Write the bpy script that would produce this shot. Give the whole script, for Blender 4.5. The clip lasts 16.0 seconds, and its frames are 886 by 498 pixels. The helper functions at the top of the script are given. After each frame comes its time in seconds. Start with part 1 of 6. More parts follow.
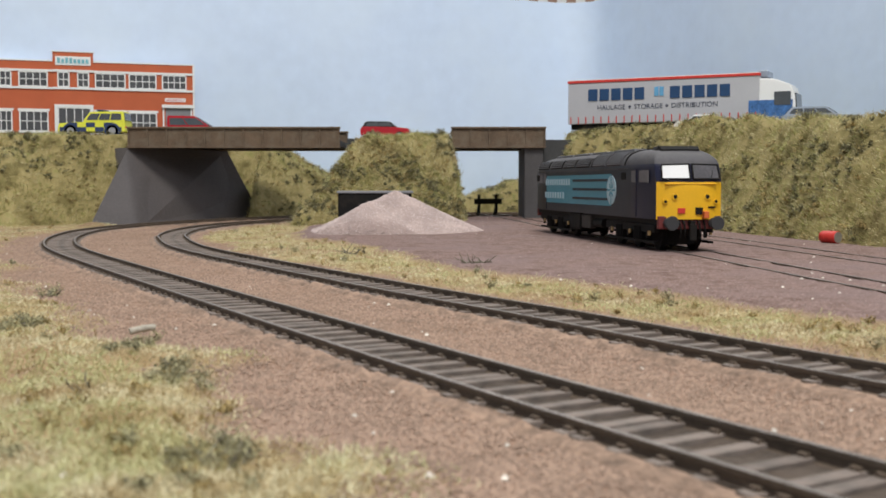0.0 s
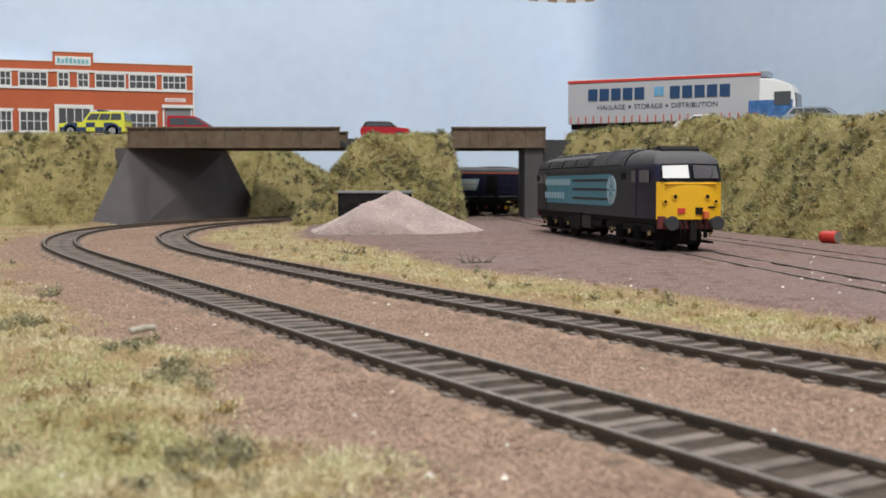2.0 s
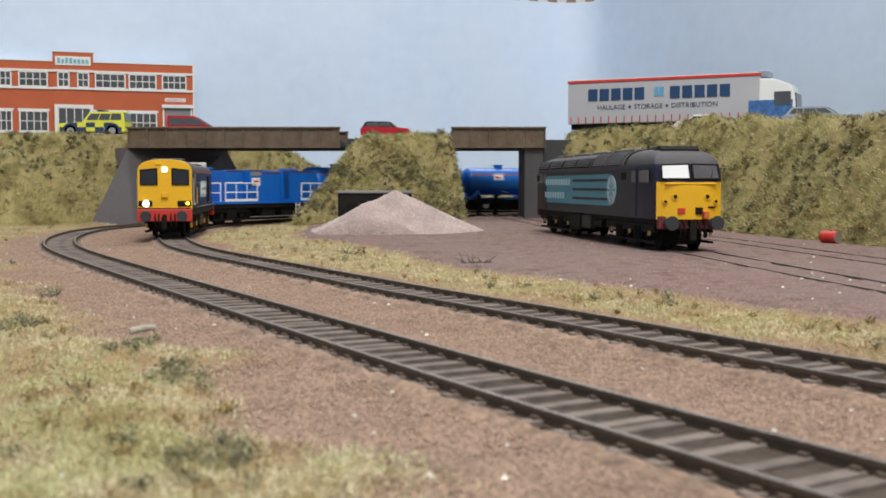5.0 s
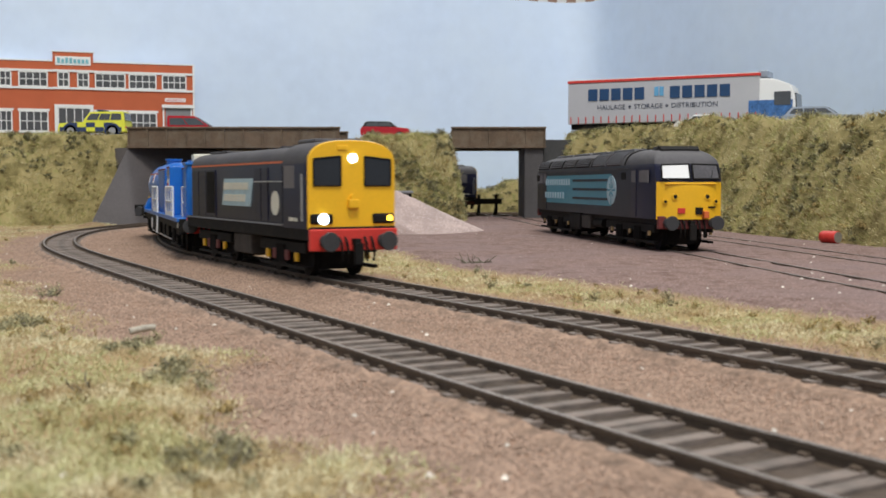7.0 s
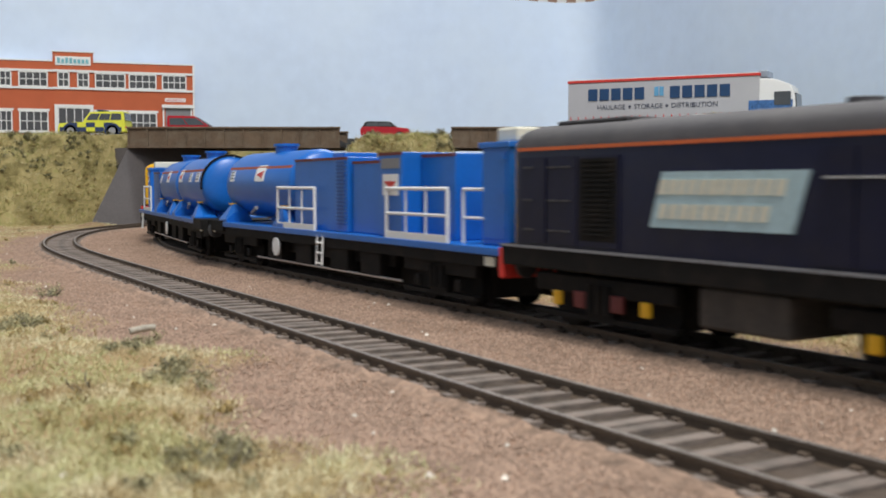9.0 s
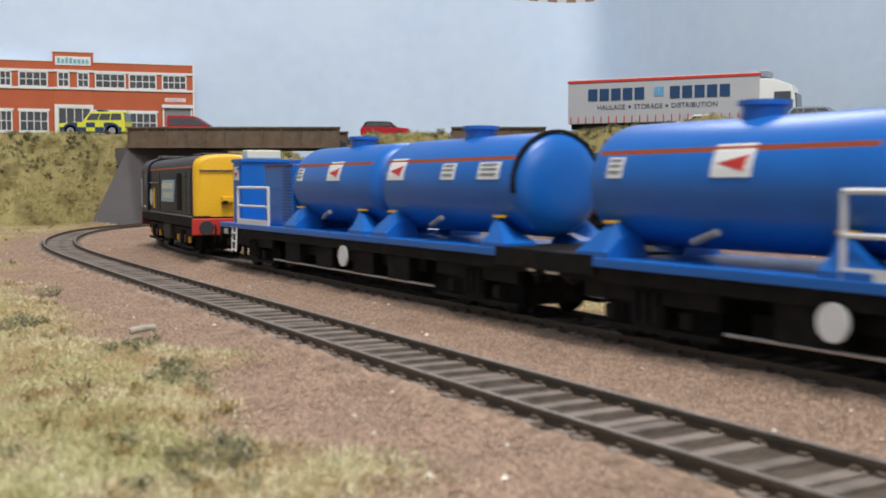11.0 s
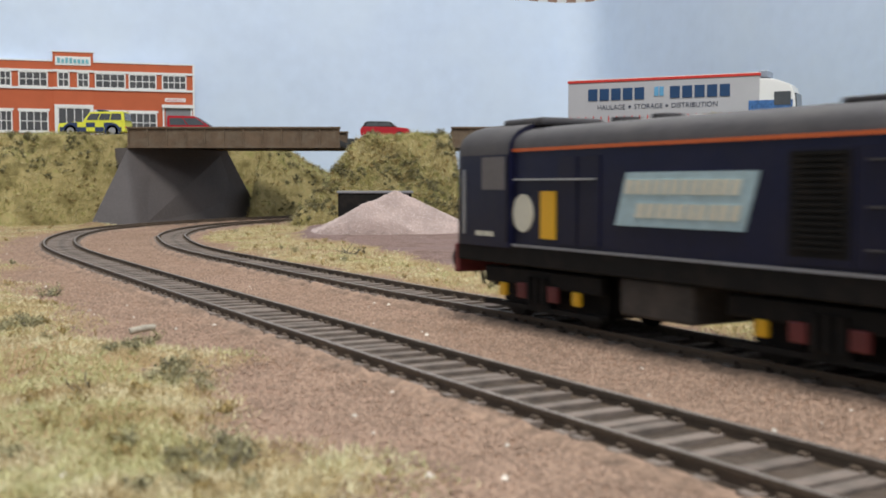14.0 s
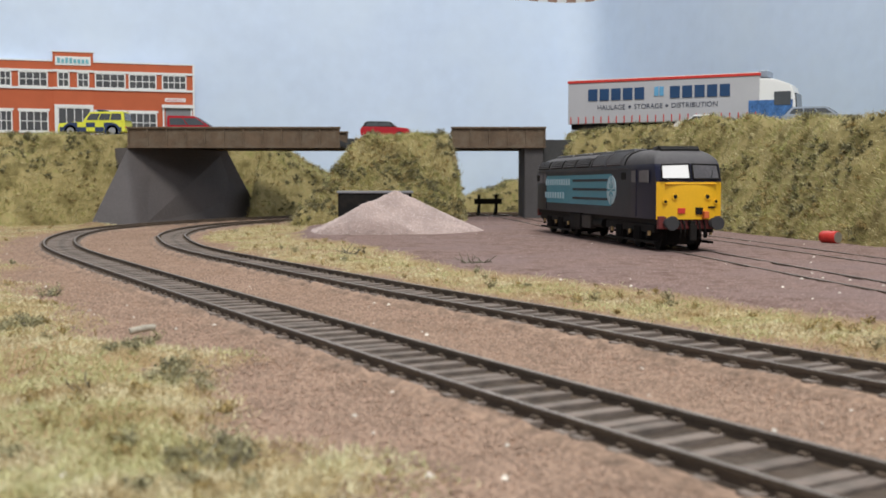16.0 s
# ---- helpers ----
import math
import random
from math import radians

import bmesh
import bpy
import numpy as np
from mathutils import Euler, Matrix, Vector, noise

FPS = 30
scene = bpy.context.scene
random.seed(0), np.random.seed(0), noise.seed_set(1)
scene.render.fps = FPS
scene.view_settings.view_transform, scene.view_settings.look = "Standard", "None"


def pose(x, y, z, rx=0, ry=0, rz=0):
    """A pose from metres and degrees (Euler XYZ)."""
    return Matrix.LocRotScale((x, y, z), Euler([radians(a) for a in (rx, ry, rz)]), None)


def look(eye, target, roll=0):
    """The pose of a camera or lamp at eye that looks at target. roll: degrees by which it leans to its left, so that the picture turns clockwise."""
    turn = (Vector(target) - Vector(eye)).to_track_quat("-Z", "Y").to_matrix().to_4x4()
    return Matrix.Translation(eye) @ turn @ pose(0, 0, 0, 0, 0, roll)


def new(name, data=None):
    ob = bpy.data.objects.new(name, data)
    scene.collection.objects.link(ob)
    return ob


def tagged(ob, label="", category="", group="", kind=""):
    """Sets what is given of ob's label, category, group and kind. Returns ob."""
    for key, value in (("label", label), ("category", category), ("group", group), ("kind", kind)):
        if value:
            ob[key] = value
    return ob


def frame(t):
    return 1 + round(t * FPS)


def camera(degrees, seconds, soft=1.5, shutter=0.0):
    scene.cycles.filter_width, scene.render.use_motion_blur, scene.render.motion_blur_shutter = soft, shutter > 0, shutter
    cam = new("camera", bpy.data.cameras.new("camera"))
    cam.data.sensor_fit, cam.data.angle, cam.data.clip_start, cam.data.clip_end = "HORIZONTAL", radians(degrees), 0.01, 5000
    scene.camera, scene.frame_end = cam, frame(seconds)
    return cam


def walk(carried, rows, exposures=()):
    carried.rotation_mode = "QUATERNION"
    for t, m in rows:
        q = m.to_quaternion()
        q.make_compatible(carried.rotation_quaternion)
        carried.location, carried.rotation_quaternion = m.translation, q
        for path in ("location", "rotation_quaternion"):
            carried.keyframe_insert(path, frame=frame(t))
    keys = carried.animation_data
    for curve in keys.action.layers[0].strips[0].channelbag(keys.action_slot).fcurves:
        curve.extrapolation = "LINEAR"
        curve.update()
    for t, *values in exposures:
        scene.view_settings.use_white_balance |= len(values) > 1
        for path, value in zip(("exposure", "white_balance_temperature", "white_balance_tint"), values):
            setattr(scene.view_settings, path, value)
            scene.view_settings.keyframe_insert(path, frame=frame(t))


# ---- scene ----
cam = camera(44.95, 16.0, soft=1.7, shutter=0.5)
CAM_POSE = look((0, 0, 0.0370), (0, 1, 0.0370 - 0.0597))
cam.data.dof.use_dof = True
cam.data.dof.focus_distance, cam.data.dof.aperture_fstop = 0.62, 55
walk(cam, [(0, CAM_POSE), (16, CAM_POSE)])

# ---- light: daylight-balanced ceiling tubes in the exhibition room ----
world = bpy.data.worlds.new("room_air")
scene.world = world
world.use_nodes = True
world.node_tree.nodes["Background"].inputs[0].default_value = (0.75, 0.86, 1.0, 1)
world.node_tree.nodes["Background"].inputs[1].default_value = 0.40
scene.view_settings.exposure = 0.0


def ceiling_lamp(name, eye, target, sx, sy, watts, colour):
    d = bpy.data.lights.new(name, "AREA")
    d.shape, d.size, d.size_y, d.energy, d.color = "RECTANGLE", sx, sy, watts, colour
    ob = new(name, d)
    ob.matrix_world = look(eye, target)
    return ob


ceiling_lamp("ceiling_light_bank", (0.12, -0.20, 1.6), (0.0, 0.85, 0.0), 0.45, 0.45, 28, (1.0, 0.97, 0.93))
ceiling_lamp("ceiling_light_far", (0.25, 2.1, 1.75), (-0.05, 1.0, 0.05), 0.9, 0.6, 18, (1.0, 0.98, 0.95))
ceiling_lamp("ceiling_light_aisle", (0.55, -1.1, 1.25), (0.1, 0.6, 0.0), 0.9, 0.5, 9, (0.95, 0.97, 1.0))

# ---- building blocks ----
SC = 1.0 / 76.2   # models are 4 mm to the foot
RAIL_TOP = 0.003


def part(name, bm, mat, parent, label="", smooth=False):
    me = bpy.data.meshes.new(name)
    bmesh.ops.recalc_face_normals(bm, faces=bm.faces)
    bm.to_mesh(me)
    bm.free()
    if smooth:
        for p in me.polygons:
            p.use_smooth = True
        me.set_sharp_from_angle(angle=radians(38))
    for m in (mat if isinstance(mat, (list, tuple)) else [mat]):
        me.materials.append(m)
    ob = new(name, me)
    if parent is not None:
        ob.parent = parent
    if label:
        ob["label"] = label
    return ob


def box(bm, x0, x1, y0, y1, z0, z1, bev=0.0, m=None, mi=0):
    vs = [bm.verts.new((x, y, z)) for x in (x0, x1) for y in (y0, y1) for z in (z0, z1)]
    if m is not None:
        for v in vs:
            v.co = m @ v.co
    fs = []
    for q in ((0, 1, 3, 2), (4, 6, 7, 5), (0, 4, 5, 1), (2, 3, 7, 6), (0, 2, 6, 4), (1, 5, 7, 3)):
        f = bm.faces.new([vs[i] for i in q])
        f.material_index = mi
        fs.append(f)
    if bev > 0:
        es = list({e for f in fs for e in f.edges})
        bmesh.ops.bevel(bm, geom=es, offset=bev, segments=2, affect="EDGES", profile=0.5)
    return vs


def cyl(bm, p, q, r, r2=None, seg=14, caps=True):
    p, q = Vector(p), Vector(q)
    r2 = r if r2 is None else r2
    ax = (q - p).normalized()
    a = ax.orthogonal().normalized()
    b = ax.cross(a)
    A, B = [], []
    for i in range(seg):
        t = 2 * math.pi * i / seg
        d = a * math.cos(t) + b * math.sin(t)
        A.append(bm.verts.new(p + d * r))
        B.append(bm.verts.new(q + d * r2))
    for i in range(seg):
        j = (i + 1) % seg
        bm.faces.new((A[i], A[j], B[j], B[i]))
    if caps:
        bm.faces.new(A[::-1])
        bm.faces.new(B)


def loft(bm, rings, closed=True, cap=True):
    V = [[bm.verts.new(p) for p in r] for r in rings]
    n = len(rings[0])
    for a, b in zip(V, V[1:]):
        for i in range(n if closed else n - 1):
            j = (i + 1) % n
            bm.faces.new((a[i], a[j], b[j], b[i]))
    if cap and closed:
        bm.faces.new(V[0][::-1])
        bm.faces.new(V[-1])
    return V


def tube(bm, pts, r, seg=6):
    for a, b in zip(pts, pts[1:]):
        cyl(bm, a, b, r, seg=seg)


def empty(name, m=None):
    ob = new(name)
    ob.empty_display_size = 0.02
    if m is not None:
        ob.matrix_world = m
    return ob

# ---- materials ----
def material(name, colour, rough=0.6, metal=0.0, var=0.15, scale=60.0, bump=0.15, fine=900.0, dirt=None, dirt_amount=0.35,
             spec=0.5, island=0.0, rnd=0.0):
    """Two scales of colour variation and a fine relief; scale in cycles per metre."""
    mt = bpy.data.materials.new(name)
    mt.use_nodes = True
    nt = mt.node_tree
    N, L = nt.nodes, nt.links
    bs = N["Principled BSDF"]
    bs.inputs["Roughness"].default_value = rough
    bs.inputs["Metallic"].default_value = metal
    bs.inputs["Specular IOR Level"].default_value = spec
    co = N.new("ShaderNodeTexCoord")
    n1 = N.new("ShaderNodeTexNoise")
    n1.inputs["Scale"].default_value, n1.inputs["Detail"].default_value = scale, 4
    n2 = N.new("ShaderNodeTexNoise")
    n2.inputs["Scale"].default_value, n2.inputs["Detail"].default_value = fine, 3
    L.new(co.outputs["Object"], n1.inputs["Vector"])
    L.new(co.outputs["Object"], n2.inputs["Vector"])
    mix = N.new("ShaderNodeMix")
    mix.data_type = "RGBA"
    c = colour
    mix.inputs[6].default_value = (c[0] * (1 - var), c[1] * (1 - var), c[2] * (1 - var), 1)
    mix.inputs[7].default_value = (min(1, c[0] * (1 + var)), min(1, c[1] * (1 + var)), min(1, c[2] * (1 + var)), 1)
    add = N.new("ShaderNodeMath")
    add.operation = "MULTIPLY_ADD"
    L.new(n1.outputs["Fac"], add.inputs[0])
    add.inputs[1].default_value = 1.6
    sub = N.new("ShaderNodeMath")
    sub.operation = "MULTIPLY_ADD"
    L.new(n2.outputs["Fac"], sub.inputs[0])
    sub.inputs[1].default_value, sub.inputs[2].default_value = 1.4, -1.0
    L.new(sub.outputs[0], add.inputs[2])
    last = add.outputs[0]
    if island or rnd:
        src = N.new("ShaderNodeNewGeometry").outputs["Random Per Island"] if island else N.new("ShaderNodeObjectInfo").outputs["Random"]
        k = N.new("ShaderNodeMath")
        k.operation = "MULTIPLY_ADD"
        L.new(src, k.inputs[0])
        k.inputs[1].default_value = 2 * (island or rnd)
        k2 = N.new("ShaderNodeMath")
        k2.operation = "SUBTRACT"
        L.new(last, k2.inputs[0])
        k2.inputs[1].default_value = island or rnd
        L.new(k2.outputs[0], k.inputs[2])
        last = k.outputs[0]
    L.new(last, mix.inputs[0])
    out = mix.outputs[2]
    if dirt is not None:
        n3 = N.new("ShaderNodeTexNoise")
        n3.inputs["Scale"].default_value, n3.inputs["Detail"].default_value = scale * 2.3, 6
        L.new(co.outputs["Object"], n3.inputs["Vector"])
        rm = N.new("ShaderNodeMapRange")
        rm.inputs[1].default_value, rm.inputs[2].default_value = 0.45, 0.75
        rm.inputs[3].default_value, rm.inputs[4].default_value = 0.0, dirt_amount
        L.new(n3.outputs["Fac"], rm.inputs[0])
        m2 = N.new("ShaderNodeMix")
        m2.data_type = "RGBA"
        L.new(rm.outputs[0], m2.inputs[0])
        L.new(out, m2.inputs[6])
        m2.inputs[7].default_value = (*dirt, 1)
        out = m2.outputs[2]
    L.new(out, bs.inputs["Base Color"])
    if bump:
        bp = N.new("ShaderNodeBump")
        bp.inputs["Strength"].default_value, bp.inputs["Distance"].default_value = bump, 0.0006
        L.new(n2.outputs["Fac"], bp.inputs["Height"])
        L.new(bp.outputs[0], bs.inputs["Normal"])
    return mt


def glow(name, colour, strength):
    mt = bpy.data.materials.new(name)
    mt.use_nodes = True
    bs = mt.node_tree.nodes["Principled BSDF"]
    bs.inputs["Base Color"].default_value = (*colour, 1)
    bs.inputs["Emission Color"].default_value = (*colour, 1)
    bs.inputs["Emission Strength"].default_value = strength
    return mt


M_STONE = material("ballast_chip", (0.29, 0.197, 0.142), 0.95, var=0.3, fine=900, bump=0.3, island=0.6)
M_SHOULDER = material("tan_ballast_shoulder", (0.30, 0.20, 0.14), 0.95, var=0.45, scale=120, fine=800, bump=0.8, dirt=(0.13, 0.09, 0.065), dirt_amount=0.6)
# much darker than the shoulder, to set the sleepers apart
M_BED = material("dark_brown_ballast", (0.07, 0.051, 0.037), 0.95, var=0.4, scale=60, fine=800, bump=0.8, dirt=(0.14, 0.10, 0.075), dirt_amount=0.35)
def growth(name, stops, coarse=42.0, mid=150.0, fleck=0.35, rough=0.9):
    """Mottled growth: colours run through the stops by a slow and a middling noise; each fibre differs a little."""
    mt = bpy.data.materials.new(name)
    mt.use_nodes = True
    N, L = mt.node_tree.nodes, mt.node_tree.links
    bs = N["Principled BSDF"]
    bs.inputs["Roughness"].default_value = rough
    bs.inputs["Specular IOR Level"].default_value = 0.2
    co = N.new("ShaderNodeTexCoord")
    fac = None
    for scale, weight in ((coarse, 1.9), (mid, 1.3)):
        n = N.new("ShaderNodeTexNoise")
        n.inputs["Scale"].default_value, n.inputs["Detail"].default_value = scale, 3
        L.new(co.outputs["Object"], n.inputs["Vector"])
        m = N.new("ShaderNodeMath")
        m.operation = "MULTIPLY_ADD"
        L.new(n.outputs["Fac"], m.inputs[0])
        m.inputs[1].default_value = weight
        if fac is None:
            m.inputs[2].default_value = 0.5 - 0.5 * (1.9 + 1.3 + fleck)
        else:
            L.new(fac, m.inputs[2])
        fac = m.outputs[0]
    m = N.new("ShaderNodeMath")
    m.operation = "MULTIPLY_ADD"
    L.new(N.new("ShaderNodeNewGeometry").outputs["Random Per Island"], m.inputs[0])
    m.inputs[1].default_value = fleck
    L.new(fac, m.inputs[2])
    ramp = N.new("ShaderNodeValToRGB")
    while len(ramp.color_ramp.elements) < len(stops):
        ramp.color_ramp.elements.new(0.5)
    for k, c in enumerate(stops):
        e = ramp.color_ramp.elements[k]
        e.position, e.color = k / (len(stops) - 1), (*c, 1)
    L.new(m.outputs[0], ramp.inputs[0])
    L.new(ramp.outputs[0], bs.inputs["Base Color"])
    return mt


M_EARTH = growth("earth_and_grass_mat", [(0.15, 0.12, 0.045), (0.24, 0.20, 0.08), (0.36, 0.29, 0.13), (0.27, 0.25, 0.09)], fleck=0.0)
M_GRASS = growth("dry_static_grass", [(0.16, 0.12, 0.055), (0.34, 0.27, 0.125), (0.66, 0.58, 0.35), (0.47, 0.44, 0.20), (0.24, 0.22, 0.085)])
M_GRASS_G = growth("green_static_grass", [(0.10, 0.10, 0.035), (0.25, 0.26, 0.085), (0.45, 0.45, 0.16), (0.25, 0.21, 0.085)])
M_BUSH = material("dark_scrub", (0.18, 0.165, 0.085), 0.95, var=0.4, scale=80, fine=400, bump=0, island=0.8)
M_STRAW = material("brown_scrub", (0.36, 0.27, 0.11), 0.95, var=0.4, scale=80, fine=400, bump=0, island=0.8)
M_RAIL = material("weathered_rail_side", (0.105, 0.074, 0.050), 0.75, var=0.25, scale=60, fine=900, bump=0.2)
M_RAILHEAD = material("rail_head_steel", (0.20, 0.175, 0.155), 0.5, 0.6, var=0.2, scale=80, bump=0.05)
M_SLEEPER = material("grey_brown_sleeper", (0.165, 0.135, 0.113), 0.85, var=0.25, scale=90, fine=900, bump=0.3, rnd=0.5, dirt=(0.30, 0.22, 0.18), dirt_amount=0.3)
M_GIRDER = material("rusty_brown_girder", (0.115, 0.076, 0.046), 0.75, var=0.3, scale=70, fine=700, bump=0.2, dirt=(0.17, 0.14, 0.10), dirt_amount=0.6)
M_ABUT = material("grey_concrete", (0.098, 0.086, 0.083), 0.5, var=0.15, scale=20, fine=500, bump=0.3, dirt=(0.14, 0.12, 0.12), dirt_amount=0.4)
M_HEAP = material("pale_stone_heap", (0.43, 0.33, 0.295), 0.95, var=0.25, scale=60, fine=1300, bump=0.9, dirt=(0.36, 0.27, 0.24), dirt_amount=0.5)
M_SKY = material("sky_blue_painted_board", (0.625, 0.735, 0.895), 0.8, var=0.05, scale=4, fine=60, bump=0.04, dirt=(0.68, 0.78, 0.89), dirt_amount=0.6)
M_BLUE = material("bright_blue_paint", (0.008, 0.13, 0.49), 0.36, var=0.08, scale=90, bump=0.03)
M_NAVY = material("dark_navy_paint", (0.008, 0.009, 0.030), 0.4, spec=0.25, var=0.2, scale=60, bump=0.05, dirt=(0.03, 0.026, 0.03), dirt_amount=0.3)
M_GREYROOF = material("weathered_grey_roof", (0.062, 0.058, 0.062), 0.7, var=0.2, scale=60, bump=0.1, dirt=(0.11, 0.10, 0.095), dirt_amount=0.4)
M_YELLOW = material("warning_yellow_paint", (0.80, 0.44, 0.012), 0.45, var=0.06, scale=60, bump=0.03)
M_RED = material("buffer_beam_red", (0.55, 0.035, 0.025), 0.5, var=0.12, scale=80, bump=0.05)
M_BLACK = material("underframe_black", (0.008, 0.0075, 0.007), 0.75, spec=0.2, var=0.3, scale=90, bump=0.15, dirt=(0.035, 0.026, 0.02), dirt_amount=0.4)
M_WHITE = material("white_paint", (0.78, 0.78, 0.76), 0.5, var=0.04, scale=80, bump=0.03)
M_CREAM = material("aged_cream_paint", (0.70, 0.68, 0.56), 0.6, var=0.08, scale=80, bump=0.05)
M_TEAL = material("turquoise_vinyl", (0.06, 0.26, 0.34), 0.45, var=0.08, scale=80, bump=0.03)
M_PALE = material("pale_blue_vinyl", (0.40, 0.55, 0.60), 0.5, var=0.15, scale=300, bump=0.03)
M_ORANGE = material("orange_line", (0.62, 0.13, 0.03), 0.5, var=0.05, scale=80, bump=0)
M_BRICK = material("orange_red_brick_paper", (0.50, 0.115, 0.045), 0.8, var=0.1, scale=60, fine=1600, bump=0.15)
M_FACTGLASS = material("dusty_grey_window", (0.085, 0.085, 0.09), 0.25, var=0.2, scale=60, bump=0)
# darker than the abutment's concrete, for the pier alone
M_PIER = material("dark_grey_concrete", (0.075, 0.07, 0.07), 0.9, var=0.2, scale=40, bump=0.3)
M_BUFFER = material("buffer_steel", (0.035, 0.035, 0.037), 0.5, var=0.2, bump=0.05)
M_DARKGLASS = material("dark_window_glass", (0.02, 0.022, 0.026), 0.08, var=0.1, scale=40, bump=0)
M_CABIN = material("cab_interior_grey", (0.16, 0.15, 0.15), 0.8)
M_GREY = material("mid_grey_plastic", (0.22, 0.22, 0.23), 0.6)
M_SILVER = material("silver_metal", (0.55, 0.55, 0.55), 0.35, 0.8, bump=0)
M_ASPHALT = material("asphalt_road", (0.055, 0.055, 0.055), 0.9, bump=0.4)
M_LAMPWHITE = glow("lit_headlight", (0.70, 0.84, 1.0), 5)
M_MEADOW = growth("pale_meadow_fibre", [(0.33, 0.22, 0.10), (0.52, 0.42, 0.24), (0.70, 0.64, 0.43), (0.60, 0.57, 0.33)], 50, 170, 0.4)
M_MEADOWG = growth("soft_green_fibre", [(0.34, 0.25, 0.11), (0.46, 0.43, 0.21), (0.58, 0.57, 0.32), (0.62, 0.55, 0.33)], 50, 170, 0.4)
M_NEARSCRUB = material("grey_olive_scrub", (0.31, 0.285, 0.165), 0.95, var=0.4, scale=80, fine=400, bump=0, island=0.8)
M_LAMPAMBER = glow("lit_amber_lamp", (1.0, 0.55, 0.05), 4)

# ---- track lines ----
def dense(ctrl, step=0.004):
    """Catmull-Rom line through the points, cut into even steps."""
    P = [Vector(p) for p in ctrl]
    P = [2 * P[0] - P[1]] + P + [2 * P[-1] - P[-2]]
    out = []
    for i in range(1, len(P) - 2):
        a, b, c, d = P[i - 1:i + 3]
        for k in range(40):
            t = k / 40
            out.append(0.5 * (2 * b + (c - a) * t + (2 * a - 5 * b + 4 * c - d) * t * t + (3 * b - a - 3 * c + d) * t ** 3))
    out.append(P[-2])
    # relax the line so that its bends are even
    for _ in range(60):
        out = [out[0]] + [(out[i - 1] + 2 * out[i] + out[i + 1]) / 4 for i in range(1, len(out) - 1)] + [out[-1]]
    s = [0.0]
    for a, b in zip(out, out[1:]):
        s.append(s[-1] + (b - a).length)
    n = int(s[-1] / step)
    xs = np.interp(np.arange(n) * step, s, [p.x for p in out])
    ys = np.interp(np.arange(n) * step, s, [p.y for p in out])
    return np.stack([xs, ys], 1)


STEP = 0.004
LINE_IN = dense([(2.3, 1.14), (1.2, 1.14), (0.6, 1.14), (0.3, 1.14), (0.15, 1.133), (0.049, 1.1159), (-0.039, 1.0797), (-0.1023, 1.0263), (-0.1526, 0.9623), (-0.1841, 0.8973), (-0.1957, 0.8259),
                 (-0.1888, 0.7466), (-0.1685, 0.6726), (-0.1454, 0.606), (-0.1165, 0.5439), (-0.0797, 0.4758), (-0.0486, 0.4186), (-0.0073, 0.3446),
                 (0.0264, 0.2885), (0.0577, 0.2318), (0.0779, 0.1971), (0.1348, 0.1045), (0.25, -0.08), (0.45, -0.38), (0.75, -0.84), (1.2, -1.52)])
LINE_OUT = dense([(2.3, 1.215), (0.6, 1.215), (0.3, 1.215), (0.11, 1.204), (-0.0197, 1.177), (-0.1078, 1.122), (-0.1704, 1.0362), (-0.2217, 0.9579), (-0.2528, 0.8886), (-0.2679, 0.8118),
                  (-0.2543, 0.7189), (-0.2221, 0.6202), (-0.1884, 0.5474), (-0.1526, 0.4803), (-0.0999, 0.384), (-0.0412, 0.2786), (0.0071, 0.1928),
                  (0.0317, 0.1507), (0.0468, 0.1256), (0.13, -0.012), (0.30, -0.29), (0.6, -0.78)])
LINE_YARD = dense([(0.044, 1.09), (0.0752, 0.8886), (0.1062, 0.6669), (0.124, 0.501), (0.1446, 0.3093), (0.1926, 0.06), (0.28, -0.4)])
LINE_SIDING = dense([(0.131, 0.871), (0.1674, 0.6371), (0.1866, 0.4608), (0.222, 0.20), (0.32, -0.3)])


def smooth(a, b, x):
    t = min(1, max(0, (x - a) / (b - a)))
    return t * t * (3 - 2 * t)


def rise(y):
    """The line climbs a little towards the bridge."""
    return 0.0035 * smooth(0.70, 1.08, y)


def near_line(line, x, y):
    return np.sqrt(((line - np.array([x, y])) ** 2).sum(1).min())


def along(line, s):
    """Place and heading at s metres along a line."""
    k = s / STEP
    n = len(line)
    x = np.interp(k, np.arange(n), line[:, 0])
    y = np.interp(k, np.arange(n), line[:, 1])
    return float(x), float(y)

# ---- ground ----
FBM = lambda x, y, k, seed=0.0: noise.fractal(Vector((x * k, y * k, seed)), 1.0, 2.0, 4)


def side_of(line, x, y):
    """Distance from a line, positive on the far side of it (towards the yard)."""
    d = line - np.array([x, y])
    i = int((d ** 2).sum(1).argmin())
    i = min(max(i, 1), len(line) - 2)
    t = line[i + 1] - line[i - 1]
    t = t / np.linalg.norm(t)
    v = np.array([x, y]) - line[i]
    return float(np.hypot(*v)) * (1 if (t[0] * v[1] - t[1] * v[0]) > 0 else -1)


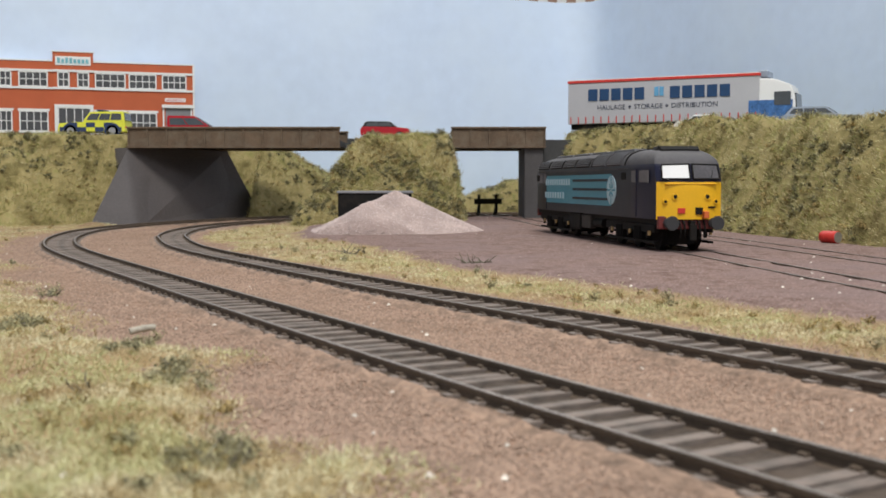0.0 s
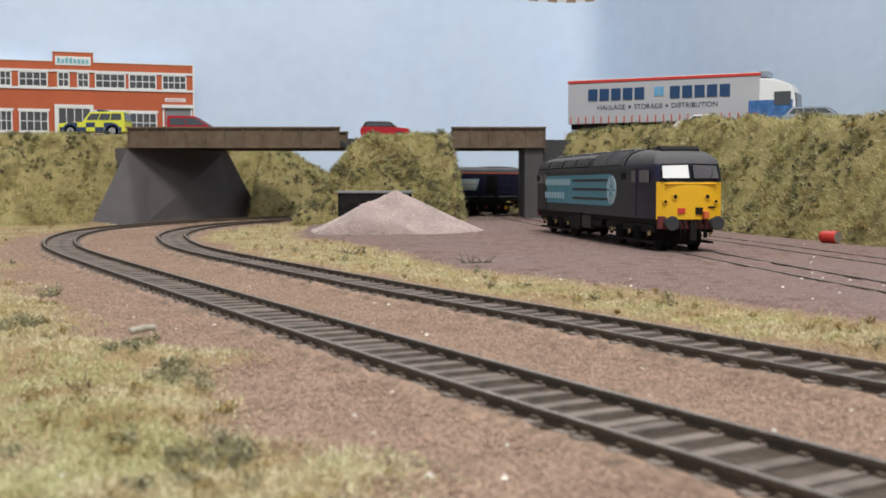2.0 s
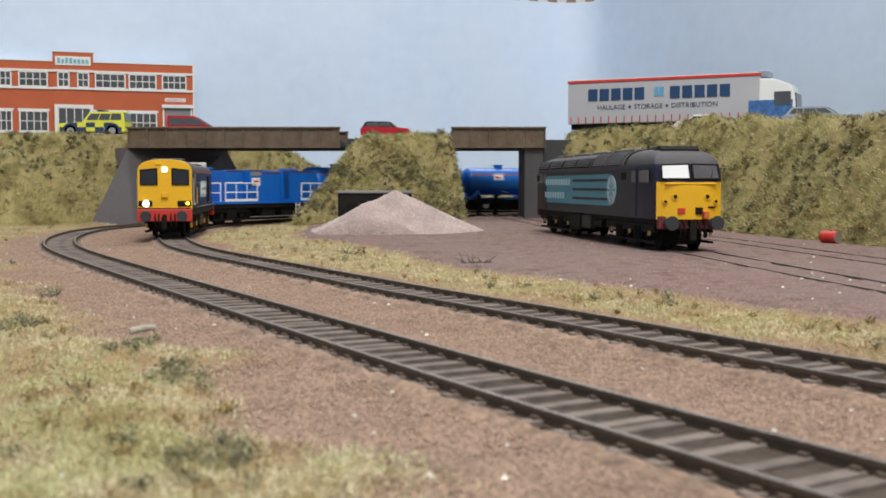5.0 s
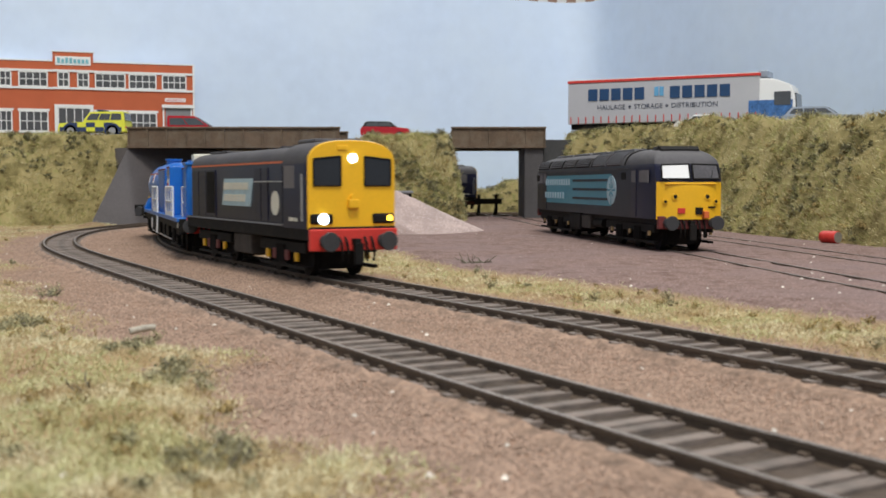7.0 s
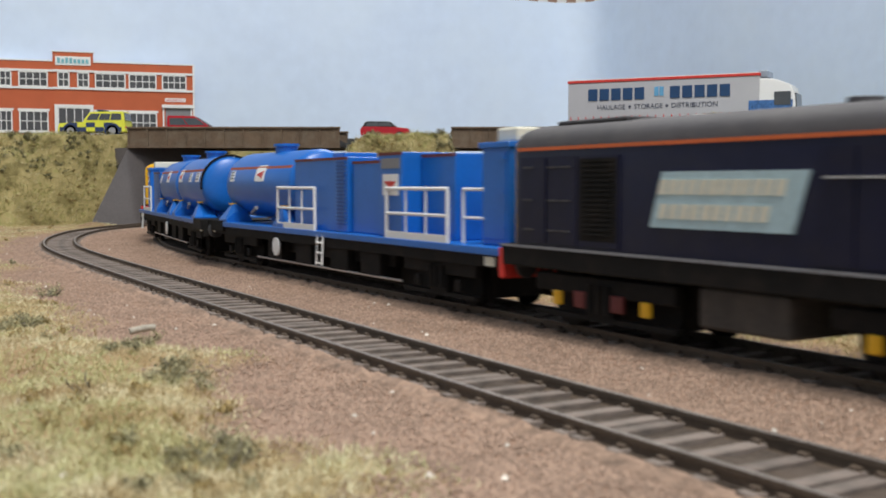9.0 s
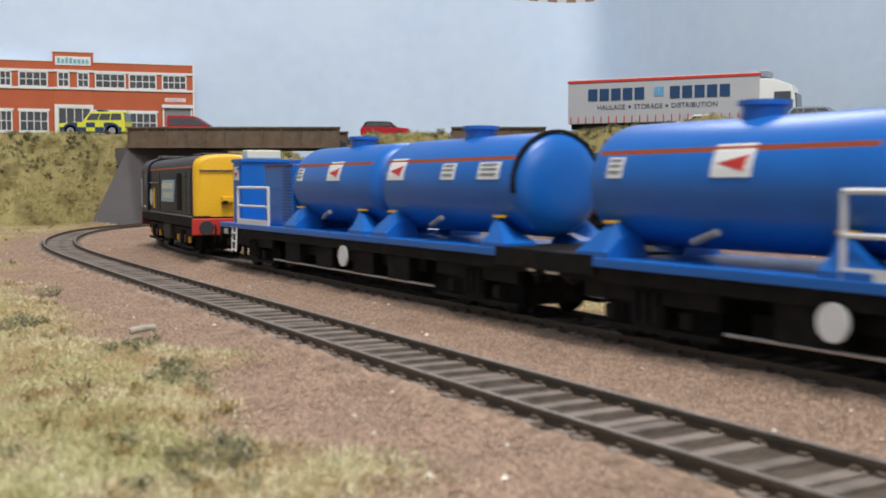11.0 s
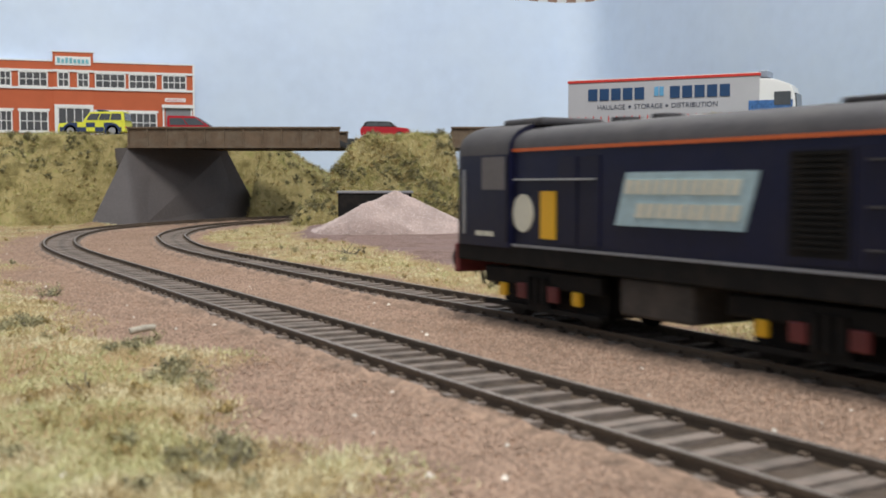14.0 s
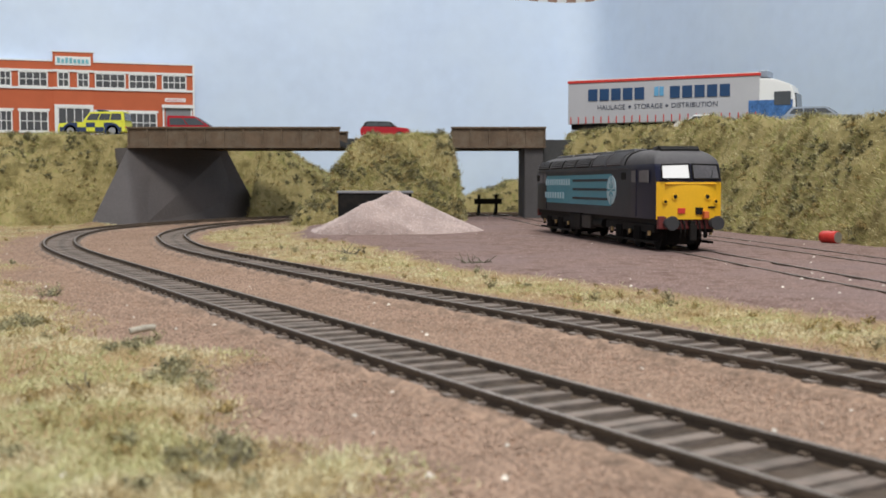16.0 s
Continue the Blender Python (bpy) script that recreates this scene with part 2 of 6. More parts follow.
def ground_mix(x, y):
    """How much yard, how much grass mat, and the height."""
    s_in = side_of(LINE_IN, x, y)
    s_out = side_of(LINE_OUT, x, y)
    d_y = near_line(LINE_YARD, x, y)
    n = FBM(x, y, 28)
    inside = s_in > 0                       # the yard's side of the inner line
    strip = smooth(0.017, 0.030, s_in + 0.010 * n) if inside else 0.0
    wide = 0.060 + 0.030 * smooth(0.45, 0.62, y)
    yard = smooth(wide - 0.008, wide + 0.010, s_in + 0.009 * n) if inside else 0.0
    if inside:                              # bare dirt round the stone heap
        yard = max(yard, smooth(1.25, 0.95, math.hypot((x + 0.022) / 0.075, (y - 0.745) / 0.082) + 0.2 * n))
    front = 0.0
    if s_out < 0:                           # the camera's side of the outer line
        front = smooth(0.022, 0.068, -s_out + 0.026 * n)
        if y > 0.45:
            front = max(front * 0.9, smooth(0.02, 0.05, -s_out + 0.02 * n) * smooth(0.55, 0.8, y))
    grass = max(front, strip * (1 - yard))
    z = -0.0007 + 0.0004 * FBM(x, y, 90, 3.0)
    z += yard * 0.0052 + (strip * (1 - yard)) * 0.0020 + front * (0.001 + 0.003 * n)
    if inside and yard > 0 and d_y < 0.0075:   # flangeways of the inlaid track
        z -= 0.0004
    near = min(near_line(LINE_IN, x, y), near_line(LINE_OUT, x, y))
    if near < 0.0095:
        z = min(z, -0.0011)
    elif near < 0.02:
        z = max(z, -0.0002)
    return yard, grass, z + rise(y)


LOOK = []     # filled by ground(): the covers and heights on its grid


def ground_at(x, y):
    i = min(max(int(np.searchsorted(LOOK[0], x)) - 1, 0), len(LOOK[0]) - 2)
    j = min(max(int(np.searchsorted(LOOK[1], y)) - 1, 0), len(LOOK[1]) - 2)
    u = (x - LOOK[0][i]) / (LOOK[0][i + 1] - LOOK[0][i])
    v = (y - LOOK[1][j]) / (LOOK[1][j + 1] - LOOK[1][j])
    g = LOOK[2]
    return g[j, i] * (1 - u) * (1 - v) + g[j, i + 1] * u * (1 - v) + g[j + 1, i] * (1 - u) * v + g[j + 1, i + 1] * u * v


def axis(a, b, inner0, inner1, fine, coarse):
    out = list(np.arange(a, inner0, coarse)) + list(np.arange(inner0, inner1, fine)) + list(np.arange(inner1, b + coarse, coarse))
    return out


def ground():
    xs = axis(-0.95, 2.35, -0.52, 0.50, 0.0065, 0.06)
    ys = axis(-1.30, 1.42, 0.04, 1.20, 0.0065, 0.06)
    V, C = [], []
    LOOK[:] = [np.array(xs), np.array(ys)]
    for y in ys:
        for x in xs:
            yd, gr, z = ground_mix(x, y)
            V.append((x, y, z))
            C.append((yd, gr, 0, 1))
    nx = len(xs)
    LOOK.append(np.array([(c[0], c[1], v[2]) for c, v in zip(C, V)]).reshape(len(ys), nx, 3))
    F = [(j * nx + i, j * nx + i + 1, (j + 1) * nx + i + 1, (j + 1) * nx + i) for j in range(len(ys) - 1) for i in range(nx - 1)]
    me = bpy.data.meshes.new("ground")
    me.from_pydata(V, [], F)
    at = me.color_attributes.new("cover", "FLOAT_COLOR", "POINT")
    at.data.foreach_set("color", [c for q in C for c in q])
    for p in me.polygons:
        p.use_smooth = True
    mt = bpy.data.materials.new("ballast_yard_and_grass_ground")
    mt.use_nodes = True
    nt = mt.node_tree
    N, L = nt.nodes, nt.links
    bs = N["Principled BSDF"]
    bs.inputs["Roughness"].default_value = 0.95
    bs.inputs["Specular IOR Level"].default_value = 0.15
    co = N.new("ShaderNodeTexCoord")

    def tex(scale, detail=5):
        n = N.new("ShaderNodeTexNoise")
        n.inputs["Scale"].default_value, n.inputs["Detail"].default_value = scale, detail
        L.new(co.outputs["Object"], n.inputs["Vector"])
        return n.outputs["Fac"]

    def ramp(fac, lo, hi, a, b):
        r = N.new("ShaderNodeMapRange")
        r.inputs[1].default_value, r.inputs[2].default_value = lo, hi
        L.new(fac, r.inputs[0])
        m = N.new("ShaderNodeMix")
        m.data_type = "RGBA"
        L.new(r.outputs[0], m.inputs[0])
        for k, v in ((6, a), (7, b)):
            if isinstance(v, tuple):
                m.inputs[k].default_value = (*v, 1)
            else:
                L.new(v, m.inputs[k])
        return m.outputs[2]

    fine, mid, big = tex(900, 3), tex(160), tex(17)
    vor = N.new("ShaderNodeTexVoronoi")
    vor.inputs["Scale"].default_value = 900
    L.new(co.outputs["Object"], vor.inputs["Vector"])
    bal = ramp(fine, 0.3, 0.7, (0.225, 0.14, 0.095), (0.43, 0.295, 0.22))
    bal = ramp(mid, 0.52, 0.85, bal, (0.17, 0.105, 0.07))
    bal = ramp(big, 0.42, 0.75, bal, (0.26, 0.165, 0.11))
    yard = ramp(fine, 0.3, 0.7, (0.14, 0.088, 0.074), (0.33, 0.23, 0.20))
    yard = ramp(mid, 0.48, 0.75, yard, (0.12, 0.072, 0.055))
    yard = ramp(big, 0.45, 0.75, yard, (0.23, 0.165, 0.155))
    mat_ = ramp(mid, 0.3, 0.7, (0.27, 0.19, 0.09), (0.44, 0.35, 0.18))
    mat_ = ramp(big, 0.45, 0.7, mat_, (0.31, 0.20, 0.12))
    att = N.new("ShaderNodeVertexColor")
    att.layer_name = "cover"
    sep = N.new("ShaderNodeSeparateColor")
    L.new(att.outputs[0], sep.inputs[0])
    c = ramp(sep.outputs[0], 0.3, 0.7, bal, yard)
    c = ramp(sep.outputs[1], 0.25, 0.75, c, mat_)
    L.new(c, bs.inputs["Base Color"])
    bp = N.new("ShaderNodeBump")
    bp.inputs["Strength"].default_value, bp.inputs["Distance"].default_value = 0.8, 0.0007
    L.new(vor.outputs["Distance"], bp.inputs["Height"])
    L.new(bp.outputs[0], bs.inputs["Normal"])
    me.materials.append(mt)
    return tagged(new("ground", me), "tan ballast, brown yard and dry grass ground on a baseboard", "ground", kind="structure")


ground()


# ---- painted boards behind the layout ----
def backdrop():
    a, b, c = Vector((-0.30, 1.207)), Vector((0.1817, 1.385)), Vector((0.50, 0.72))
    pts = [(-0.98, 0.97), (-0.60, 1.103), (-0.30, 1.207)]
    e1, e2 = b + (a - b).normalized() * 0.05, b + (c - b).normalized() * 0.05
    for k in (0.30, 0.20, 0.12, 0.07, 0.054):
        p = b + (a - b).normalized() * k
        pts.append((p.x, p.y))
    for k in range(15):
        t = k / 14
        p = e1 * (1 - t) ** 2 + b * 2 * t * (1 - t) + e2 * t * t
        pts.append((p.x, p.y))
    top, low = 0.2675, 0.10
    out = Vector((0.0035, 0.002))

    def ring(p, z0, q=None):
        q = out if q is None else q
        return [(p[0], p[1], z0), (p[0], p[1], top), (p[0] + q.x, p[1] + q.y, top), (p[0] + q.x, p[1] + q.y, z0)]

    bm = bmesh.new()
    rows = []
    for i, p in enumerate(pts):
        d = Vector(pts[min(i + 1, len(pts) - 1)]) - Vector(pts[max(i - 1, 0)])
        rows.append(ring(p, -0.002, Vector((-d.y, d.x)).normalized() * 0.004))
    loft(bm, rows)
    # the trains leave through a low gap in the far board, behind the bank
    g0, g1 = e2, e2 + (c - e2) * 0.30
    loft(bm, [ring(g0, low), ring(g1, low)])
    loft(bm, [ring(g1, -0.002), ring(c, -0.002), ring((0.68, 0.34), -0.002)])
    tagged(part("backdrop", bm, M_SKY, None, smooth=True), "pale blue hand-painted sky boards with a curved corner", "backdrop", kind="structure")


backdrop()

# ---- track ----
PROFILE = [(-0.0011, 0.0), (0.0011, 0.0), (0.0011, 0.0005), (0.0004, 0.0009), (0.0004, 0.0020), (0.00055, 0.0022), (0.00055, 0.0030),
           (-0.00055, 0.0030), (-0.00055, 0.0022), (-0.0004, 0.0020), (-0.0004, 0.0009), (-0.0011, 0.0005)]


def rail_mesh(line, sgn, lift):
    bm = bmesh.new()
    rings = []
    for i in range(0, len(line), 2):
        t = line[min(i + 1, len(line) - 1)] - line[max(i - 1, 0)]
        t = t / np.linalg.norm(t)
        nx, ny = -t[1], t[0]
        x, y = line[i] + np.array([nx, ny]) * sgn * 0.0088
        z = rise(line[i][1]) + lift
        rings.append([(x + nx * u, y + ny * u, z + v) for u, v in PROFILE])
    loft(bm, rings)
    for f in bm.faces:
        if len(f.verts) == 4 and abs(f.calc_center_median().z - rise(f.calc_center_median().y) - lift - 0.003) < 0.0002:
            f.material_index = 1
    return bm


def bed_mesh(line, lift):
    """Ballast packed up between the sleepers, uneven along its edges."""
    bm = bmesh.new()
    rng = random.Random(5)
    rings = []
    for i in range(0, len(line), 2):
        t = line[min(i + 1, len(line) - 1)] - line[max(i - 1, 0)]
        t = t / np.linalg.norm(t)
        z = rise(line[i][1]) + lift
        wl, wr = rng.uniform(0.0108, 0.0122), rng.uniform(0.0108, 0.0122)
        sec = [(-wl, -0.0022), (-wl + 0.001, -0.0006)] + [(u, 0.0005 + rng.uniform(-0.0003, 0.0005)) for u in (-0.0098, -0.0070, -0.0045, -0.0015, 0.0015, 0.0045, 0.0070, 0.0098)] + [(wr - 0.001, -0.0006), (wr, -0.0022)]
        rings.append([(line[i][0] - t[1] * u, line[i][1] + t[0] * u, z + v) for u, v in sec])
    loft(bm, rings)
    return bm


def shoulder_mesh(line, sgn, lift):
    """Tan ballast heaped over the sleeper ends, with a ragged inner edge."""
    bm = bmesh.new()
    rng = random.Random(17 + sgn)
    rings = []
    for i in range(0, len(line)):
        if not (-0.1 < line[i][1] < 1.05 and line[i][0] < 0.4):
            continue
        t = line[min(i + 1, len(line) - 1)] - line[max(i - 1, 0)]
        t = t / np.linalg.norm(t)
        z = rise(line[i][1]) + lift
        u0 = rng.uniform(0.0101, 0.0114)
        sec = [(u0, -0.0020), (u0 + 0.0003, rng.uniform(0.0006, 0.0015)), (0.0122, rng.uniform(0.0008, 0.0017)), (0.0140, rng.uniform(0.0001, 0.0010)), (0.0175, -0.0022)]
        rings.append([(line[i][0] - t[1] * u * sgn, line[i][1] + t[0] * u * sgn, z + v) for u, v in sec])
    loft(bm, rings)
    return bm


def sleeper_mesh(name, mat):
    bm = bmesh.new()
    box(bm, -0.00135, 0.00135, -0.0119, 0.0119, -0.0010, 0.0014, bev=0.0002)
    me = bpy.data.meshes.new(name)
    bm.to_mesh(me)
    bm.free()
    me.materials.append(mat)
    return me


SLEEPER = sleeper_mesh("sleeper", M_SLEEPER)


def track(name, line, label, lift=0.0, y_lo=0.07, y_hi=1.0, sleepers=True):
    root = tagged(empty(name), label, "railway track", kind="structure")
    for sgn in (-1, 1):
        part("rail", rail_mesh(line, sgn, lift), [M_RAIL, M_RAILHEAD], root)
    if sleepers:
        part("ballast_bed", bed_mesh(line, lift), M_BED, root, "dark brown ballast between the sleepers")
        for sgn in (-1, 1):
            part("ballast_shoulder", shoulder_mesh(line, sgn, lift), M_SHOULDER, root, "tan ballast over the sleeper ends")
    chairs, rest = bmesh.new(), bmesh.new()
    rng = random.Random(len(line))
    k, pitch = 0.0, 0.0073 / STEP
    while k < len(line) - 2:
        i = int(k)
        k += pitch
        t = line[i + 1] - line[max(i - 1, 0)]
        x, y = line[i]
        if not (-0.6 < x < 0.6 and -0.1 < y):
            continue
        m = pose(x, y, rise(y) + lift + rng.uniform(-0.0001, 0.0001), 0, 0, math.degrees(math.atan2(t[1], t[0])) + rng.uniform(-1.5, 1.5))
        if sleepers and y_lo < y < y_hi and x < 0.25:
            ob = new("sleeper", SLEEPER)
            ob.parent = root
            ob.matrix_local = m
        else:
            box(rest, -0.00135, 0.00135, -0.0119, 0.0119, -0.0010, 0.0014 if sleepers else 0.0008, m=m)
        if y < 0.75:
            for s in (-0.0088, 0.0088):
                for e in (-1, 1):
                    box(chairs, -0.0008, 0.0008, s + e * 0.0006, s + e * 0.0016, 0.0013, 0.0019, m=m)
    if len(chairs.faces):
        tagged(part("rail_chairs", chairs, M_RAIL, root), kind="stuff")
    else:
        chairs.free()
    if len(rest.faces):
        tagged(part("far_sleepers", rest, M_SLEEPER, root), kind="stuff")
    else:
        rest.free()


track("track_inner", LINE_IN, "weathered curved model track with dark sleepers in tan ballast")
track("track_outer", LINE_OUT, "weathered curved model track with grey-brown sleepers in ballast")
YARD_LIFT = 0.0019
track("track_yard", LINE_YARD, "rusty siding track sunk into brown yard dirt", YARD_LIFT, sleepers=False)
track("track_siding", LINE_SIDING, "rusty siding track along the foot of the bank", YARD_LIFT, sleepers=False)


# ---- banks ----
def poly_dist(poly, x, y):
    """Distance from an open polyline, positive on its left side."""
    best, sg = 1e9, 1
    p = Vector((x, y))
    for a, b in zip(poly, poly[1:]):
        a, b = Vector(a), Vector(b)
        d = b - a
        t = min(1, max(0, (p - a).dot(d) / d.length_squared))
        q = a + d * t
        l = (p - q).length
        if l < best:
            best, sg = l, (1 if d.x * (p - a).y - d.y * (p - a).x > 0 else -1)
    return best * sg


TOE_L = [(-0.18, 1.00), (-0.30, 0.946), (-0.335, 0.925), (-0.36, 0.89), (-0.42, 0.865), (-0.95, 0.81)]
TOE_R = [(0.42, -0.02), (0.29, 0.30), (0.235, 0.53), (0.213, 0.645), (0.196, 0.745), (0.155, 0.87), (0.0935, 0.953), (0.0935, 1.05), (0.13, 1.085), (0.6, 1.09)]
ROAD = 0.078


def h_left(x, y):
    d = -poly_dist(TOE_L, x, y)
    n = FBM(x, y, 26, 5.0)
    top = 0.0815 + 0.003 * n
    z = -0.002 + d * (1.30 + 1.3 * smooth(-0.39, -0.32, x)) + 0.014 * n * smooth(0.0, 0.03, d) + 0.004 * FBM(x, y, 90, 6.0)
    if z > top - 0.003:
        z = top - 0.002 * smooth(0.075, 0.10, d)
    return z


def h_right(x, y):
    d = poly_dist(TOE_R[::-1], x, y)
    n = FBM(x, y, 24, 9.0)
    top = 0.0775 + 0.0125 * smooth(0.62, 0.88, y) - 0.006 * smooth(0.93, 0.96, y) + 0.004 * n
    z = 0.001 + d * (1.9 + 1.6 * smooth(0.92, 0.955, y) * smooth(0.16, 0.1, x)) + 0.013 * n * smooth(0.0, 0.02, d) + 0.004 * FBM(x, y, 90, 7.0) * smooth(0.0, 0.02, d)
    if z > top:
        k = smooth(0.05, 0.075, d)
        z = top * (1 - k) + 0.0765 * k
    return z


def h_mound(x, y):
    n = FBM(x, y, 30, 13.0)
    left = (x + 0.1215 + 0.25 * (0.92 - y)) * 1.9
    right = (0.0178 - x) * 6.0
    front = (y - 0.897) * 1.35
    back = (near_line(LINE_IN, x, y) - 0.021) * 4.0
    z = min(left, right, front, back, (1.055 - y) * 4) + 0.003 + 0.008 * n + 0.003 * FBM(x, y, 95, 8.0)
    top = 0.0805 + 0.0035 * n
    if z > top:
        z = top - 0.003 * smooth(0.985, 1.0, y)
    return z


def h_far(x, y):
    """The bank behind the outer line, falling away to the right."""
    d = near_line(LINE_OUT, x, y) - 0.020
    n = FBM(x, y, 28, 17.0)
    crest = 0.079 - 0.042 * smooth(-0.20, -0.10, x) - 0.030 * smooth(-0.09, 0.0, x) + 0.022 * smooth(-0.005, 0.05, x) + 0.006 * n
    if x > 0.05:
        crest += 0.010 * smooth(0.05, 0.08, x)
    return min(0.002 + d * 1.6 + 0.006 * n, crest)


def bank(name, hf, x0, x1, y0, y1, step, label, keep=None):
    xs = np.arange(x0, x1 + step, step)
    ys = np.arange(y0, y1 + step, step)
    Z = [[hf(x, y) if (keep is None or keep(x, y)) else -1 for x in xs] for y in ys]
    V, F, idx = [], [], {}

    def vid(i, j):
        if (i, j) not in idx:
            idx[(i, j)] = len(V)
            V.append((xs[i], ys[j], max(Z[j][i], -0.004)))
        return idx[(i, j)]
    for j in range(len(ys) - 1):
        for i in range(len(xs) - 1):
            q = [Z[j][i], Z[j][i + 1], Z[j + 1][i + 1], Z[j + 1][i]]
            if max(q) > -0.003:
                F.append((vid(i, j), vid(i + 1, j), vid(i + 1, j + 1), vid(i, j + 1)))
    me = bpy.data.meshes.new(name)
    me.from_pydata(V, [], F)
    for p in me.polygons:
        p.use_smooth = True
    me.materials.append(M_EARTH)
    ob = tagged(new(name, me), label, "embankment", kind="structure")
    return ob


BANKS = [
    bank("embankment_left", h_left, -0.66, -0.262, 0.79, 1.21, 0.0045, "steep embankment of dry yellow-green static grass",
         keep=lambda x, y: y < 1.21 + 0.37 * (x + 0.30) - 0.012 and x < -0.283),
    bank("embankment_right", h_right, 0.09, 0.50, 0.24, 1.09, 0.0045, "high grassy bank with dark scrub beside the yard",
         keep=lambda x, y: x < 0.1817 + (1.385 - y) * 0.478 - 0.012),
    bank("mound", h_mound, -0.14, 0.024, 0.885, 1.06, 0.0035, "steep grass-covered mound between two bridge spans"),
    bank("embankment_far", h_far, -0.25, 0.14, 1.03, 1.36, 0.005, "low grassy bank behind the running lines",
         keep=lambda x, y: y < 1.207 + 0.37 * (x + 0.30) - 0.004 and side_of(LINE_OUT, x, y) > -9 and y > 1.03 and (x > -0.19 or y > 1.12) and
         not (side_of(LINE_OUT, x, y) > 0)),
]


# ---- bridges ----
def girder(bm, x0, x1, y, z0, z1, bays):
    box(bm, x0, x1, y + 0.0008, y + 0.0030, z0, z1)
    box(bm, x0 - 0.0004, x1 + 0.0004, y - 0.0012, y + 0.0046, z1 - 0.0012, z1 + 0.0004, bev=0.0002)
    box(bm, x0 - 0.0002, x1 + 0.0002, y - 0.0010, y + 0.0044, z0 - 0.0006, z0 + 0.0012, bev=0.0002)
    for k in range(bays + 1):
        x = x0 + 0.0007 + (x1 - x0 - 0.0014) * k / bays
        box(bm, x - 0.00055, x + 0.00055, y - 0.0008, y + 0.0012, z0 + 0.001, z1 - 0.001)


def bridge(name, x0, x1, bays, label, piers):
    root = tagged(empty(name), label, "bridge")
    for y in (0.965, 1.048):
        bm = bmesh.new()
        girder(bm, x0, x1, y, 0.0708, 0.0888, bays)
        part("girder", bm, M_GIRDER, root, "brown rusty plate girder with riveted stiffeners")
    bm = bmesh.new()
    box(bm, x0, x1, 0.9695, 1.0478, 0.0722, ROAD - 0.0008)
    part("deck", bm, M_ASPHALT, root, "dark road deck between the girders")
    for a, b in piers:
        bm = bmesh.new()
        box(bm, a, b, 0.968, 1.046, -0.002, 0.0705, bev=0.0006)
        part("pier", bm, M_PIER, root, "dark grey concrete pier")


bridge("wide_road_bridge", -0.2831, -0.0927, 11, "brown plate-girder road bridge over two tracks", [])
bridge("narrow_road_bridge", 0.0076, 0.0922, 5, "short brown plate-girder road bridge on a grey pier", [(0.0735, 0.0905)])


def abutment():
    root = tagged(empty("bridge_abutment"), "sloping dark grey concrete abutment below the road bridge", "abutment")
    A, B = Vector((-0.283, 0.966, 0.0705)), Vector((-0.212, 1.055, 0.0705))
    C, D, E = Vector((-0.185, 1.098, 0.002)), Vector((-0.306, 0.922, -0.002)), Vector((-0.268, 0.948, -0.002))
    bm = bmesh.new()

    def grid(p, q, r, s, n=14):
        rows = [[p.lerp(q, i / n).lerp(s.lerp(r, i / n), j / n) for i in range(n + 1)] for j in range(n + 1)]
        nv = (q - p).cross(s - p).normalized()
        V = [[bm.verts.new(v + nv * 0.0006 * FBM(v.x + v.z, v.y, 60, 2.0)) for v in row] for row in rows]
        for j in range(n):
            for i in range(n):
                try:
                    bm.faces.new((V[j][i], V[j][i + 1], V[j + 1][i + 1], V[j + 1][i]))
                except ValueError:
                    pass
    grid(A, B, C, E)
    grid(A.copy(), A, E, D)
    bmesh.ops.remove_doubles(bm, verts=bm.verts, dist=0.0016)
    for _ in range(3):
        bmesh.ops.smooth_vert(bm, verts=[v for v in bm.verts if not v.is_boundary], factor=0.5, use_axis_x=True, use_axis_y=True, use_axis_z=True)
    part("abutment_face", bm, M_ABUT, root, "grey concrete face and sloping wing beside the tracks", smooth=True)
    bm = bmesh.new()
    P = [A, B, C, E]
    loft(bm, [[p + Vector((-0.001, 0.0015, 0)) for p in P], [p + Vector((-0.055, 0.03, 0)) for p in P]])
    part("abutment_core", bm, M_ABUT, root)


abutment()

def road():
    bm = bmesh.new()
    box(bm, -0.62, -0.284, 1.012, 1.046, 0.05, 0.0806)
    part("road", bm, M_ASPHALT, None)
    bm = bmesh.new()
    box(bm, -0.0885, 0.0070, 0.992, 1.030, 0.05, 0.0798)
    b2 = part("road", bm, M_ASPHALT, None)
    bm = bmesh.new()
    box(bm, 0.0925, 0.30, 0.985, 1.04, 0.05, ROAD + 0.0004)
    b3 = part("road", bm, M_ASPHALT, None)
    for o in [o for o in scene.objects if o.name.startswith("road")]:
        tagged(o, "grey asphalt road along the top of the bank", "road", kind="structure")


road()


